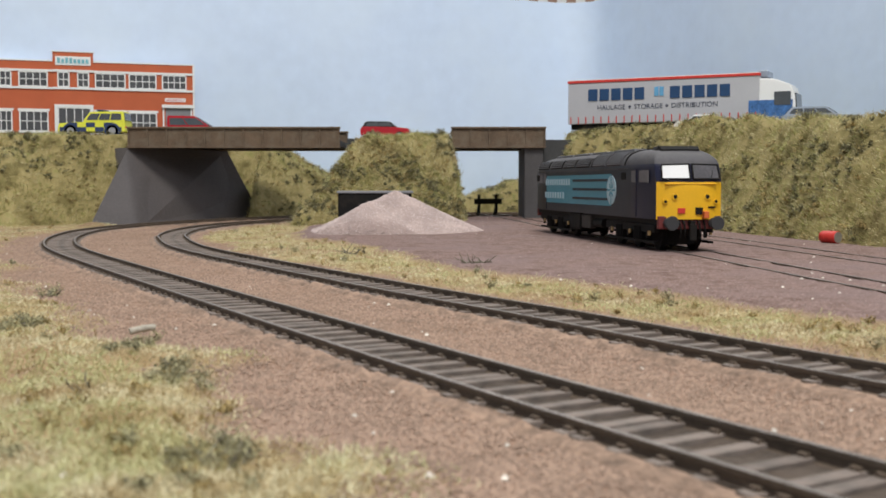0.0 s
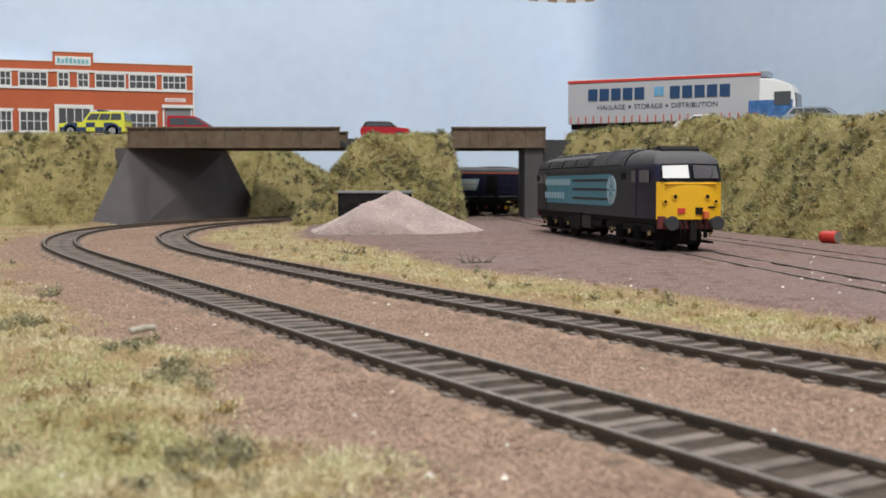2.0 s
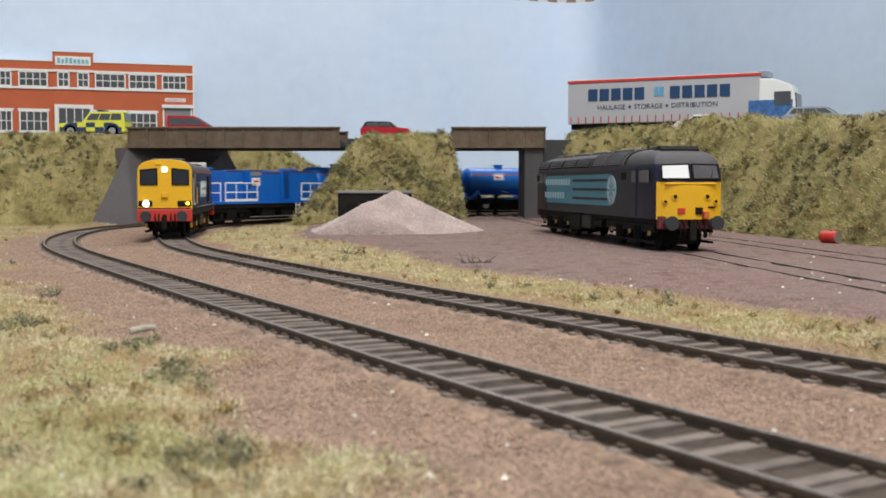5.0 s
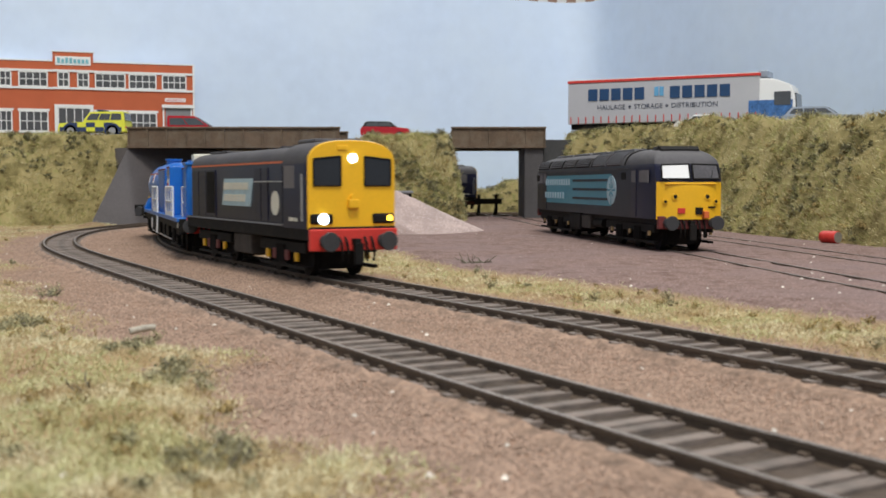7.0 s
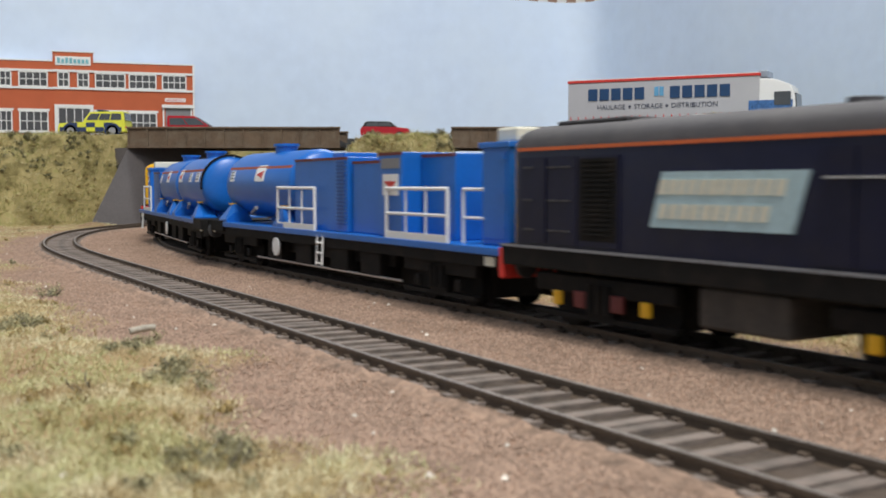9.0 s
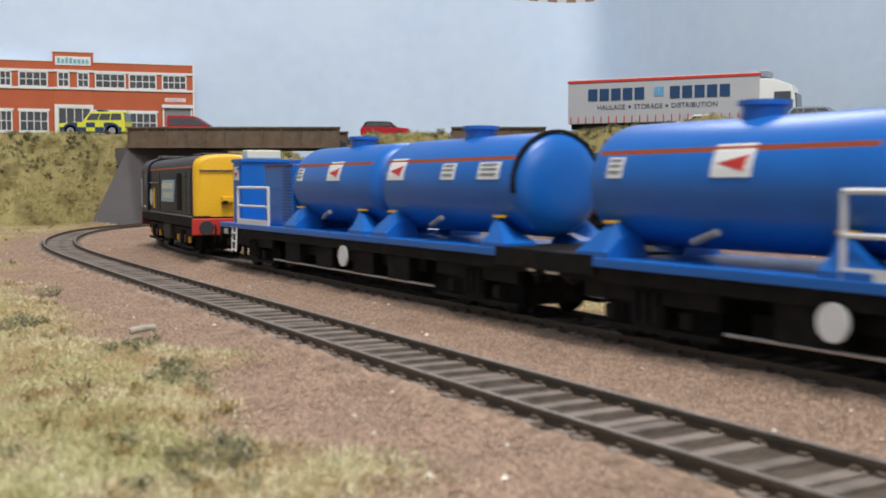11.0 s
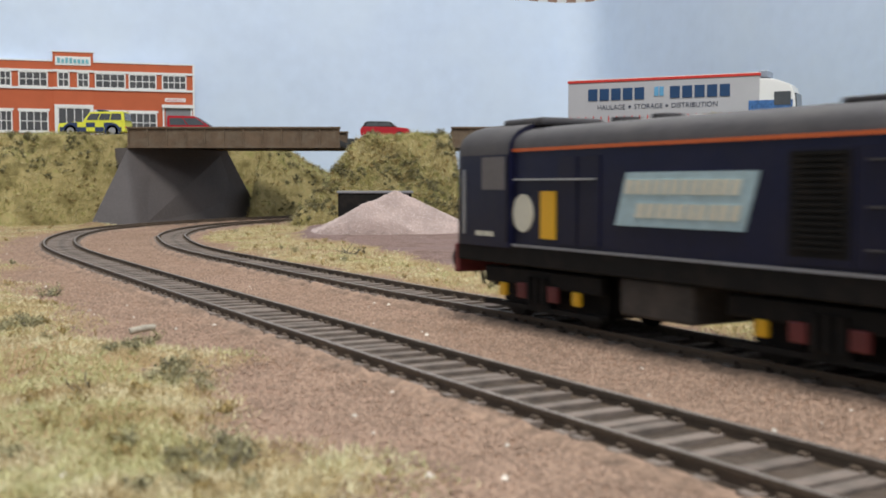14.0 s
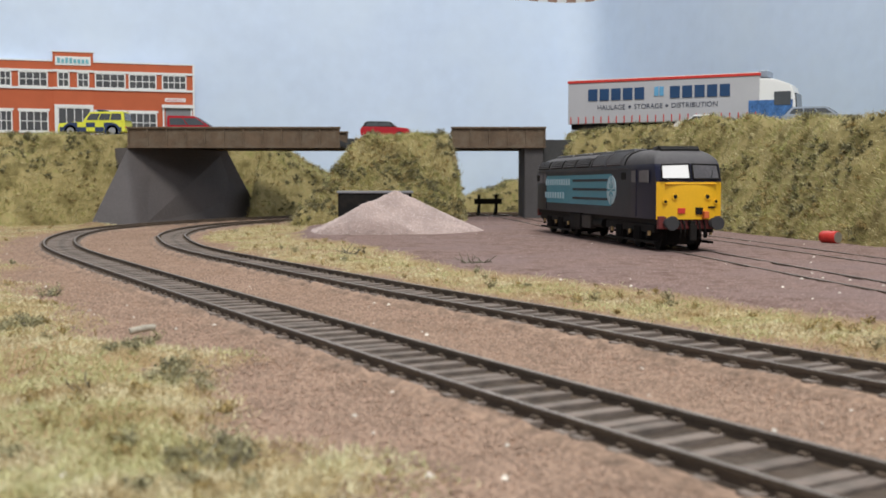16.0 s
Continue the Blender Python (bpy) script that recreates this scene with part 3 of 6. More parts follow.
# ---- stone heap and what stands behind it ----
def heap():
    V, F = [], []
    n = 72
    cx, cy = -0.0335, 0.752
    for j in range(34):
        r = j / 33
        for i in range(n):
            a = 2 * math.pi * i / n
            rx, ry = 0.062, 0.058
            wob = 1 + 0.10 * math.sin(2 * a + 0.6) + 0.05 * math.sin(5 * a)
            x, y = cx + rx * r * math.cos(a) * wob, cy + ry * r * math.sin(a) * wob
            z = 0.0312 * (1 - r) ** 1.08
            x2, y2 = x - (cx - 0.016), y - (cy - 0.03)
            z = max(z, 0.0245 - 0.60 * math.hypot(x2, y2)) if r < 0.97 else z
            z += 0.0010 * FBM(x, y, 55, 21.0) * (1 - r) + 0.0005 * FBM(x, y, 240, 4.0)
            V.append((x, y, z + 0.0025 - 0.006 * smooth(0.9, 1.0, r)))
    for j in range(33):
        for i in range(n):
            k = (i + 1) % n
            F.append((j * n + i, j * n + k, (j + 1) * n + k, (j + 1) * n + i))
    me = bpy.data.meshes.new("stone_heap")
    me.from_pydata(V, [], F)
    for p in me.polygons:
        p.use_smooth = True
    me.materials.append(M_HEAP)
    tagged(new("stone_heap", me), "heap of pale pinkish crushed stone in the yard", "stone heap", kind="stuff")


heap()


def bunker():
    # plain closed black box with a paler top, mostly hidden by the heap
    root = tagged(empty("low_black_box", pose(-0.0535, 0.842, 0.0, 0, 0, 4)), "low black box with a pale grey top behind the stone heap", "bunker")
    bm = bmesh.new()
    box(bm, -0.0285, 0.0285, -0.012, 0.012, -0.001, 0.0305, bev=0.0004)
    part("box_body", bm, M_BLACK, root)
    bm = bmesh.new()
    box(bm, -0.0295, 0.0295, -0.013, 0.013, 0.0306, 0.0325, bev=0.0004)
    part("rim", bm, M_GREY, root, "pale grey slab over the top")


bunker()


def buffer_stop():
    root = tagged(empty("buffer_stop", pose(0.045, 1.083, RAIL_TOP + YARD_LIFT + 0.003, 0, 0, -82)), "black timber buffer stop at the end of the siding", "buffer stop")
    for y in (-0.0088, 0.0088):
        bm = bmesh.new()
        box(bm, -0.0013, 0.0013, y - 0.0013, y + 0.0013, -0.004, 0.0195)
        part("post", bm, M_BLACK, root)
        bm = bmesh.new()
        cyl(bm, (-0.012, y, -0.003), (0, y, 0.011), 0.0011, seg=6)
        part("brace", bm, M_BLACK, root)
    bm = bmesh.new()
    box(bm, 0.0013, 0.0036, -0.0140, 0.0140, 0.0100, 0.0155, bev=0.0003)
    part("beam", bm, M_BLACK, root)


buffer_stop()


def drum():
    root = tagged(empty("steel_drum", pose(0.2165, 0.598, 0.0080, 0, 0, -62)), "small red steel drum with a silver lid lying on its side", "drum")
    bm = bmesh.new()
    rr = 0.0034
    prof = [(-0.0054, rr * 0.96), (-0.0052, rr), (-0.0021, rr), (-0.0019, rr * 1.05), (-0.0017, rr), (0.0017, rr), (0.0019, rr * 1.05), (0.0021, rr), (0.0052, rr), (0.0054, rr * 0.96)]
    loft(bm, [[(x, r * math.cos(2 * math.pi * i / 24), r * math.sin(2 * math.pi * i / 24)) for i in range(24)] for x, r in prof])
    part("drum_shell", bm, M_RED, root, smooth=True)
    bm = bmesh.new()
    cyl(bm, (0.00542, 0, 0), (0.0057, 0, 0), rr * 0.9, seg=24)
    part("lid", bm, M_SILVER, root, "bright silver lid")


drum()

# ---- rolling stock, drawn in full-size metres and scaled down ----
LONG = [1.0]   # small trims of the models' lengths


def S(bm):
    bmesh.ops.scale(bm, vec=(SC * LONG[0], SC, SC), verts=bm.verts)
    return bm


def sp(name, bm, mat, parent, label="", smooth=False):
    return part(name, S(bm), mat, parent, label, smooth)


def wheelset(parent, x, r=0.54, mat=None):
    bm = bmesh.new()
    for y in (-0.70, 0.70):
        cyl(bm, (x, y - 0.07, r), (x, y + 0.07, r), r, seg=22)
        s = -1 if y < 0 else 1
        cyl(bm, (x, y - s * 0.10, r), (x, y - s * 0.07, r), r + 0.05, seg=22)
    cyl(bm, (x, -0.7, r), (x, 0.7, r), 0.09, seg=8)
    return sp("wheelset", bm, mat or M_BLACK, parent)


def buffer_pair(parent, x, sgn, z=1.05, red=False):
    for y in (-0.87, 0.87):
        bm = bmesh.new()
        cyl(bm, (x - sgn * 0.5, y, z), (x - sgn * 0.12, y, z), 0.13, seg=12)
        cyl(bm, (x - sgn * 0.5, y, z), (x - sgn * 0.36, y, z), 0.19, seg=12)
        cyl(bm, (x - sgn * 0.12, y, z), (x - sgn * 0.05, y, z), 0.14, 0.27, seg=20)
        cyl(bm, (x - sgn * 0.05, y, z), (x, y, z), 0.27, 0.25, seg=20)
        sp("buffer", bm, M_BUFFER, parent, smooth=True)


def pipes(parent, x, sgn):
    for y in (-0.45, -0.28, 0.3, 0.5):
        bm = bmesh.new()
        tube(bm, [(x, y, 1.15), (x + sgn * 0.16, y, 1.0), (x + sgn * 0.18, y + 0.03, 0.72), (x + sgn * 0.06, y + 0.05, 0.5)], 0.035)
        sp("brake_hose", bm, M_BLACK, parent)
    bm = bmesh.new()
    box(bm, min(x, x + sgn * 0.3), max(x, x + sgn * 0.3), -0.09, 0.09, 0.95, 1.12)
    box(bm, min(x + sgn * 0.2, x + sgn * 0.36), max(x + sgn * 0.2, x + sgn * 0.36), -0.12, 0.12, 0.42, 1.0)
    sp("coupling", bm, M_BLACK, parent, "black coupling hook")


def bogie(parent, x, axles, r, half=1.05, box_mat=None, lo=0.30):
    b = empty("bogie")
    b.parent = parent
    ends = (min(axles) - 0.75, max(axles) + 0.75)
    for s in (-1, 1):
        bm = bmesh.new()
        y0, y1 = sorted((s * (half - 0.12), s * (half + 0.06)))
        box(bm, x + ends[0], x + ends[1], y0, y1, 0.66, 0.98, bev=0.03)
        for a, c in zip(axles, axles[1:]):
            m = (a + c) / 2
            box(bm, x + m - 0.38, x + m + 0.38, y0, y1, lo, 0.70, bev=0.03)
            for k in range(3):
                yy = s * (half + 0.08)
                cyl(bm, (x + m - 0.25 + 0.25 * k, yy, 0.36), (x + m - 0.25 + 0.25 * k, yy, 0.86), 0.075, seg=8)
        box(bm, x + ends[0], x + ends[1], y0, y1, lo - 0.05, lo + 0.04)
        sp("side_frame", bm, M_BLACK, b)
        for a in axles:
            bm = bmesh.new()
            y0, y1 = sorted((s * (half + 0.0), s * (half + 0.10)))
            box(bm, x + a - 0.12, x + a + 0.12, y0, y1 , r - 0.13, r + 0.13, bev=0.03)
            sp("axlebox", bm, box_mat or M_BLACK, b)
    for a in axles:
        wheelset(b, x + a, r)
    # solid black block added to keep the gap below the body dark
    bm = bmesh.new()
    box(bm, x + ends[0] + 0.25, x + ends[1] - 0.25, -0.58, 0.58, 0.20, 0.98, bev=0.04)
    sp("bogie_core", bm, M_BLACK, b, "black block in place of motor and brake gear")
    return b


def arch(half, z_side, z_top, n=12, base=1.38, tuck=0.0):
    """A section from the footplate over the roof and down again."""
    pts = [(-half + tuck, base), (-half, base + 0.05)]
    for i in range(n + 1):
        a = math.pi * i / n
        c = math.cos(a)
        pts.append((-half * math.copysign(abs(c) ** 0.72, c), z_side + (z_top - z_side) * math.sin(a) ** 0.8))
    pts += [(half, base + 0.05), (half - tuck, base)]
    return pts


def flat_panel(parent, name, mat, pts, y, label="", thick=0.02):
    """A thin plate on a vehicle's side; pts are (x, z)."""
    bm = bmesh.new()
    s = 1 if y > 0 else -1
    loft(bm, [[(x, y - s * 0.01, z) for x, z in pts], [(x, y + s * thick, z) for x, z in pts]])
    return sp(name, bm, mat, parent, label)


def bars(parent, x0, x1, z0, z1, y, n, mat, name="lettering", slant=0.0, rows=1, gap=0.3):
    """Writing that is kept as plain bars."""
    bm = bmesh.new()
    s = 1 if y > 0 else -1
    rng = random.Random(int(abs(x0) * 100) + n)
    dz = (z1 - z0) / rows
    for r in range(rows):
        za, zb = z0 + dz * (r + 0.14), z0 + dz * (r + 0.86)
        x = x0
        w = (x1 - x0) / n
        for k in range(n):
            ya, yb = sorted((y - s * 0.005, y + s * 0.012))
            ww = w * (1 - gap) * rng.uniform(0.8, 1.0)
            vs = box(bm, x, x + ww, ya, yb, za, zb)
            for v in vs:
                v.co.x += slant * (v.co.z - z0)
            x += w
    return sp(name, bm, mat, parent)


def disc(parent, name, mat, x, y, z, r, label="", seg=28):
    bm = bmesh.new()
    s = 1 if y > 0 else -1
    cyl(bm, (x, y - s * 0.01, z), (x, y + s * 0.022, z), r, seg=seg)
    return sp(name, bm, mat, parent, label)


def small_loco(both_flashes, label):
    """A single-cab diesel with a long bonnet; +x is the cab end."""
    root = tagged(empty("diesel_locomotive"), label, "locomotive", group="the moving train")
    # footplate and solebar
    bm = bmesh.new()
    box(bm, -6.65, 6.55, -1.30, 1.30, 1.06, 1.44, bev=0.03)
    sp("solebar", bm, M_BLACK, root, "black solebar and footplate")
    for s in (-1, 1):
        bm = bmesh.new()
        y0, y1 = sorted((s * 1.29, s * 1.325))
        box(bm, -6.65, 4.3, y0, y1, 1.42, 1.465)
        sp("footplate_edge", bm, M_GREY, root, "pale grey footplate edge")
    # bonnet
    bm = bmesh.new()
    rings = []
    for x, k, dz in ((-6.46, 0.80, -0.14), (-6.44, 0.88, -0.09), (-6.37, 0.94, -0.045), (-6.27, 0.98, -0.015), (-6.14, 1.0, 0.0), (4.45, 1.0, 0.0)):
        rings.append([(x, y * k, 1.38 + (z - 1.38 + dz * (z > 2)) ) for y, z in arch(1.225, 3.27, 3.74)])
    loft(bm, rings)
    for f in bm.faces:
        c = f.calc_center_median()
        if c.x < -6.25:
            f.material_index = 1
        elif c.z > 3.30:
            f.material_index = 2
    sp("bonnet", bm, [M_NAVY, M_YELLOW, M_GREYROOF], root, "dark navy bonnet with a yellow nose end", smooth=True)
    # nose seam, lamp bracket and marker
    bm = bmesh.new()
    box(bm, -6.53, -6.48, -1.0, 1.0, 3.10, 3.14)
    sp("nose_seam", bm, M_GREYROOF, root)
    bm = bmesh.new()
    box(bm, -6.66, -6.48, -0.22, 0.22, 1.95, 2.18, bev=0.04)
    sp("lamp_bracket", bm, M_YELLOW, root)
    bm = bmesh.new()
    box(bm, -6.67, -6.49, 0.0, 0.2, 1.90, 2.02)
    sp("nose_light", bm, M_BLACK, root)
    for y in (-0.95, 0.95):
        bm = bmesh.new()
        box(bm, -6.72, -6.45, y - 0.32, y + 0.32, 1.30, 1.47, bev=0.05)
        sp("marker_light_housing", bm, M_BLACK, root)
    # cab
    bm = bmesh.new()
    sec = arch(1.335, 3.18, 3.84, n=14)
    rings = [[(x, y * k, 1.38 + (z - 1.38) * (1 if z < 2.5 else 1 - d)) for y, z in sec] for x, k, d in ((4.42, 1.0, 0), (6.30, 1.0, 0), (6.46, 0.99, 0.004), (6.52, 0.965, 0.012))]
    loft(bm, rings)
    for f in bm.faces:
        c = f.calc_center_median()
        if c.x > 6.47:
            f.material_index = 1
        elif c.z > 3.25:
            f.material_index = 2
    sp("cab", bm, [M_NAVY, M_YELLOW, M_GREYROOF], root, "navy driving cab with a full yellow front", smooth=True)
    for s in (-1, 1):
        y0, y1 = sorted((s * 0.36, s * 1.16))
        bm = bmesh.new()
        pts = [(y0, 2.58), (y1, 2.58), (y1, 3.30 if s > 0 else 3.38), (y0, 3.38 if s > 0 else 3.30)]
        loft(bm, [[(6.50, y, z) for y, z in pts], [(6.545, y, z) for y, z in pts]])
        w = sp("windscreen", bm, M_DARKGLASS, root, "dark cab windscreen")
        bm = bmesh.new()
        for a, b in zip(pts, pts[1:] + pts[:1]):
            cyl(bm, (6.545, *a), (6.545, *b), 0.028, seg=6)
        sp("window_frame", bm, M_BLACK, w)
        # headlight clusters
        bm = bmesh.new()
        box(bm, 6.46, 6.60, s * 0.93 - 0.33, s * 0.93 + 0.33, 1.52, 1.80, bev=0.06)
        h = sp("light_cluster", bm, M_BLACK, root, "black oval light cluster")
        bm = bmesh.new()
        if s < 0:
            cyl(bm, (6.60, s * 0.90, 1.66), (6.63, s * 0.90, 1.66), 0.155, seg=20)
            sp("headlight", bm, M_LAMPWHITE if not both_flashes else M_SILVER, h, "bright white headlight")
        else:
            cyl(bm, (6.60, s * 1.10, 1.67), (6.63, s * 1.10, 1.67), 0.09, seg=14)
            sp("marker_light", bm, M_LAMPAMBER if not both_flashes else M_SILVER, h, "small amber marker light")
        # cab side windows
        for xa, xb in ((4.55, 5.45),):
            flat_panel(root, "side_window", M_CABIN, [(xa, 2.50), (xb, 2.50), (xb, 3.14), (xa, 3.14)], s * 1.33, "grey cab side window", 0.012)
        flat_panel(root, "grab_rail", M_SILVER, [(6.12, 1.6), (6.16, 1.6), (6.16, 2.9), (6.12, 2.9)], s * 1.34, "", 0.05)
        # bonnet doors, louvres and the orange line
        for xa, xb in ((-6.05, -5.2), (-5.1, -4.2), (-4.15, -2.95), (1.5, 2.1), (2.2, 2.8)):
            flat_panel(root, "bonnet_door", M_NAVY, [(xa, 1.52), (xb, 1.52), (xb, 3.10), (xa, 3.10)], s * 1.225, "", 0.025)
        bm = bmesh.new()
        for k in range(16):
            y0, y1 = sorted((s * 1.24, s * 1.285))
            box(bm, -3.98, -3.12, y0, y1, 1.72 + 0.085 * k, 1.76 + 0.085 * k)
        sp("louvre_grille", bm, M_BLACK, root, "black radiator louvres")
        bm = bmesh.new()
        for x in (-5.9, -5.1, -4.7):
            for z in (1.75, 2.3, 2.9):
                y0, y1 = sorted((s * 1.25, s * 1.29))
                box(bm, x, x + 0.3, y0, y1, z, z + 0.03)
        sp("door_hinges", bm, M_GREYROOF, root)
        flat_panel(root, "orange_line", M_ORANGE, [(-6.15, 3.225), (4.42, 3.225), (4.42, 3.285), (-6.15, 3.285)], s * 1.222, "thin orange line along the roof edge", 0.02)
        flat_panel(root, "handrail", M_SILVER, [(1.6, 2.68), (4.3, 2.68), (4.3, 2.71), (1.6, 2.71)], s * 1.235, "", 0.06)
        q = -s    # the panel leans towards the engine's rear on one side, its front on the other
        x0 = -0.54 + q * 0.14
        p = flat_panel(root, "logo_panel", M_PALE, [(x0 - 1.57 - q * 0.14, 1.92), (x0 + 1.57 - q * 0.14, 1.92), (x0 + 1.57 + q * 0.16, 2.80), (x0 - 1.57 + q * 0.16, 2.80)], s * 1.23, "pale blue logo panel", 0.03)
        bars(p, x0 - 1.40 - q * 0.10, x0 + 1.40 - q * 0.10, 2.40, 2.72, s * 1.263, 12, M_CREAM, slant=q * 0.3, rows=1, gap=0.16)
        bars(p, x0 - 1.40 - q * 0.10, x0 + 1.10 - q * 0.10, 2.02, 2.34, s * 1.263, 10, M_CREAM, slant=q * 0.3, rows=1, gap=0.16)
        disc(root, "emblem", M_CREAM, 3.47 if s < 0 else 4.02, s * 1.23, 2.06, 0.36, "round cream emblem")
        bars(root, 5.0, 5.75, 1.56, 1.70, s * 1.337, 5, M_CREAM, name="number_bars")
        flat_panel(root, "cab_door_edge", M_BLACK, [(4.44, 1.5), (4.47, 1.5), (4.47, 3.15), (4.44, 3.15)], s * 1.335, "", 0.012)
        flat_panel(root, "grey_side_door", M_BLACK, [(-4.1, 1.62), (-3.0, 1.62), (-3.0, 3.05), (-4.1, 3.05)], s * 1.246, "dark recessed grille door", 0.008)
        if s > 0 or both_flashes:
            flat_panel(root, "orange_flash", M_YELLOW, [(2.88, 1.60), (3.38, 1.60), (3.38, 2.48), (2.88, 2.48)], s * 1.24, "orange-yellow panel beside the cab", 0.02)
        # red painted springs behind the bogie frames
        for x in (-3.66, 3.66):
            for e in (-0.55, 0.55):
                bm = bmesh.new()
                box(bm, x + e - 0.17, x + e + 0.17, *sorted((s * 1.08, s * 1.17)), 0.42, 0.72, bev=0.03)
                sp("spring_box", bm, M_MAROON, root, "dull red spring box")
    # headcode lamp, centre fittings
    bm = bmesh.new()
    cyl(bm, (6.50, 0, 3.33), (6.58, 0, 3.33), 0.13, seg=18)
    sp("top_headlight", bm, M_LAMPWHITE if not both_flashes else M_SILVER, root, "bright white upper headlight")
    bm = bmesh.new()
    box(bm, 6.48, 6.66, -0.16, 0.16, 1.95, 2.2, bev=0.03)
    cyl(bm, (6.5, 0, 2.25), (6.62, 0, 2.25), 0.09, seg=10)
    sp("lamp_iron", bm, M_YELLOW, root)
    bm = bmesh.new()
    box(bm, 6.45, 6.56, -0.45, -0.15, 3.55, 3.68, bev=0.02)
    sp("horn", bm, M_YELLOW, root)
    # beams
    for x, s in ((6.5, 1), (-6.6, -1)):
        bm = bmesh.new()
        x0, x1 = sorted((x, x + s * 0.16))
        box(bm, x0, x1, -1.32, 1.32, 0.78, 1.385, bev=0.04)
        sp("buffer_beam", bm, M_MAROON if both_flashes and s > 0 else M_RED, root, "red buffer beam")
        buffer_pair(root, s * 7.12, s)
        pipes(root, x + s * 0.16, s)
    # roof fittings
    bm = bmesh.new()
    box(bm, 4.1, 5.6, -0.75, 0.75, 3.74, 3.90, bev=0.06)
    sp("cab_roof_vent", bm, M_GREYROOF, root)
    bm = bmesh.new()
    box(bm, -5.6, -3.4, -0.7, 0.7, 3.70, 3.78, bev=0.03)
    sp("roof_fan", bm, M_GREYROOF, root)
    for x in (1.2, 2.4):
        bm = bmesh.new()
        cyl(bm, (x, 0, 3.7), (x, 0, 3.82), 0.28, seg=14)
        sp("exhaust", bm, M_GREYROOF, root)
    # battery and fuel boxes
    bm = bmesh.new()
    box(bm, -0.95, 0.95, -1.2, 1.2, 0.42, 1.04, bev=0.05)
    sp("battery_box", bm, M_DUSTY, root, "dusty grey battery boxes")
    for x in (-3.66, 3.66):
        bogie(root, x, (-1.295, 1.295), 0.546, box_mat=M_YELLOW, lo=0.26)
    return root


M_ROOFPANEL = material("dusty_grey_roof_panel", (0.115, 0.113, 0.118), 0.65, var=0.2, scale=60, bump=0.1, dirt=(0.07, 0.065, 0.065), dirt_amount=0.4)


def nose(y, z):
    """How far forward the front reaches at a point of its face: upright to the waist, raked glass, then the domed roof."""
    x = 9.27 - 0.10 * (abs(y) / 1.385) ** 2 - 0.16 * (abs(y) / 1.385) ** 6
    if z > 2.58:
        x -= 0.36 * (min(z, 3.26) - 2.58)
    if z > 3.26:
        x -= 0.9 * (z - 3.26) + 2.0 * (z - 3.26) ** 2
    return x


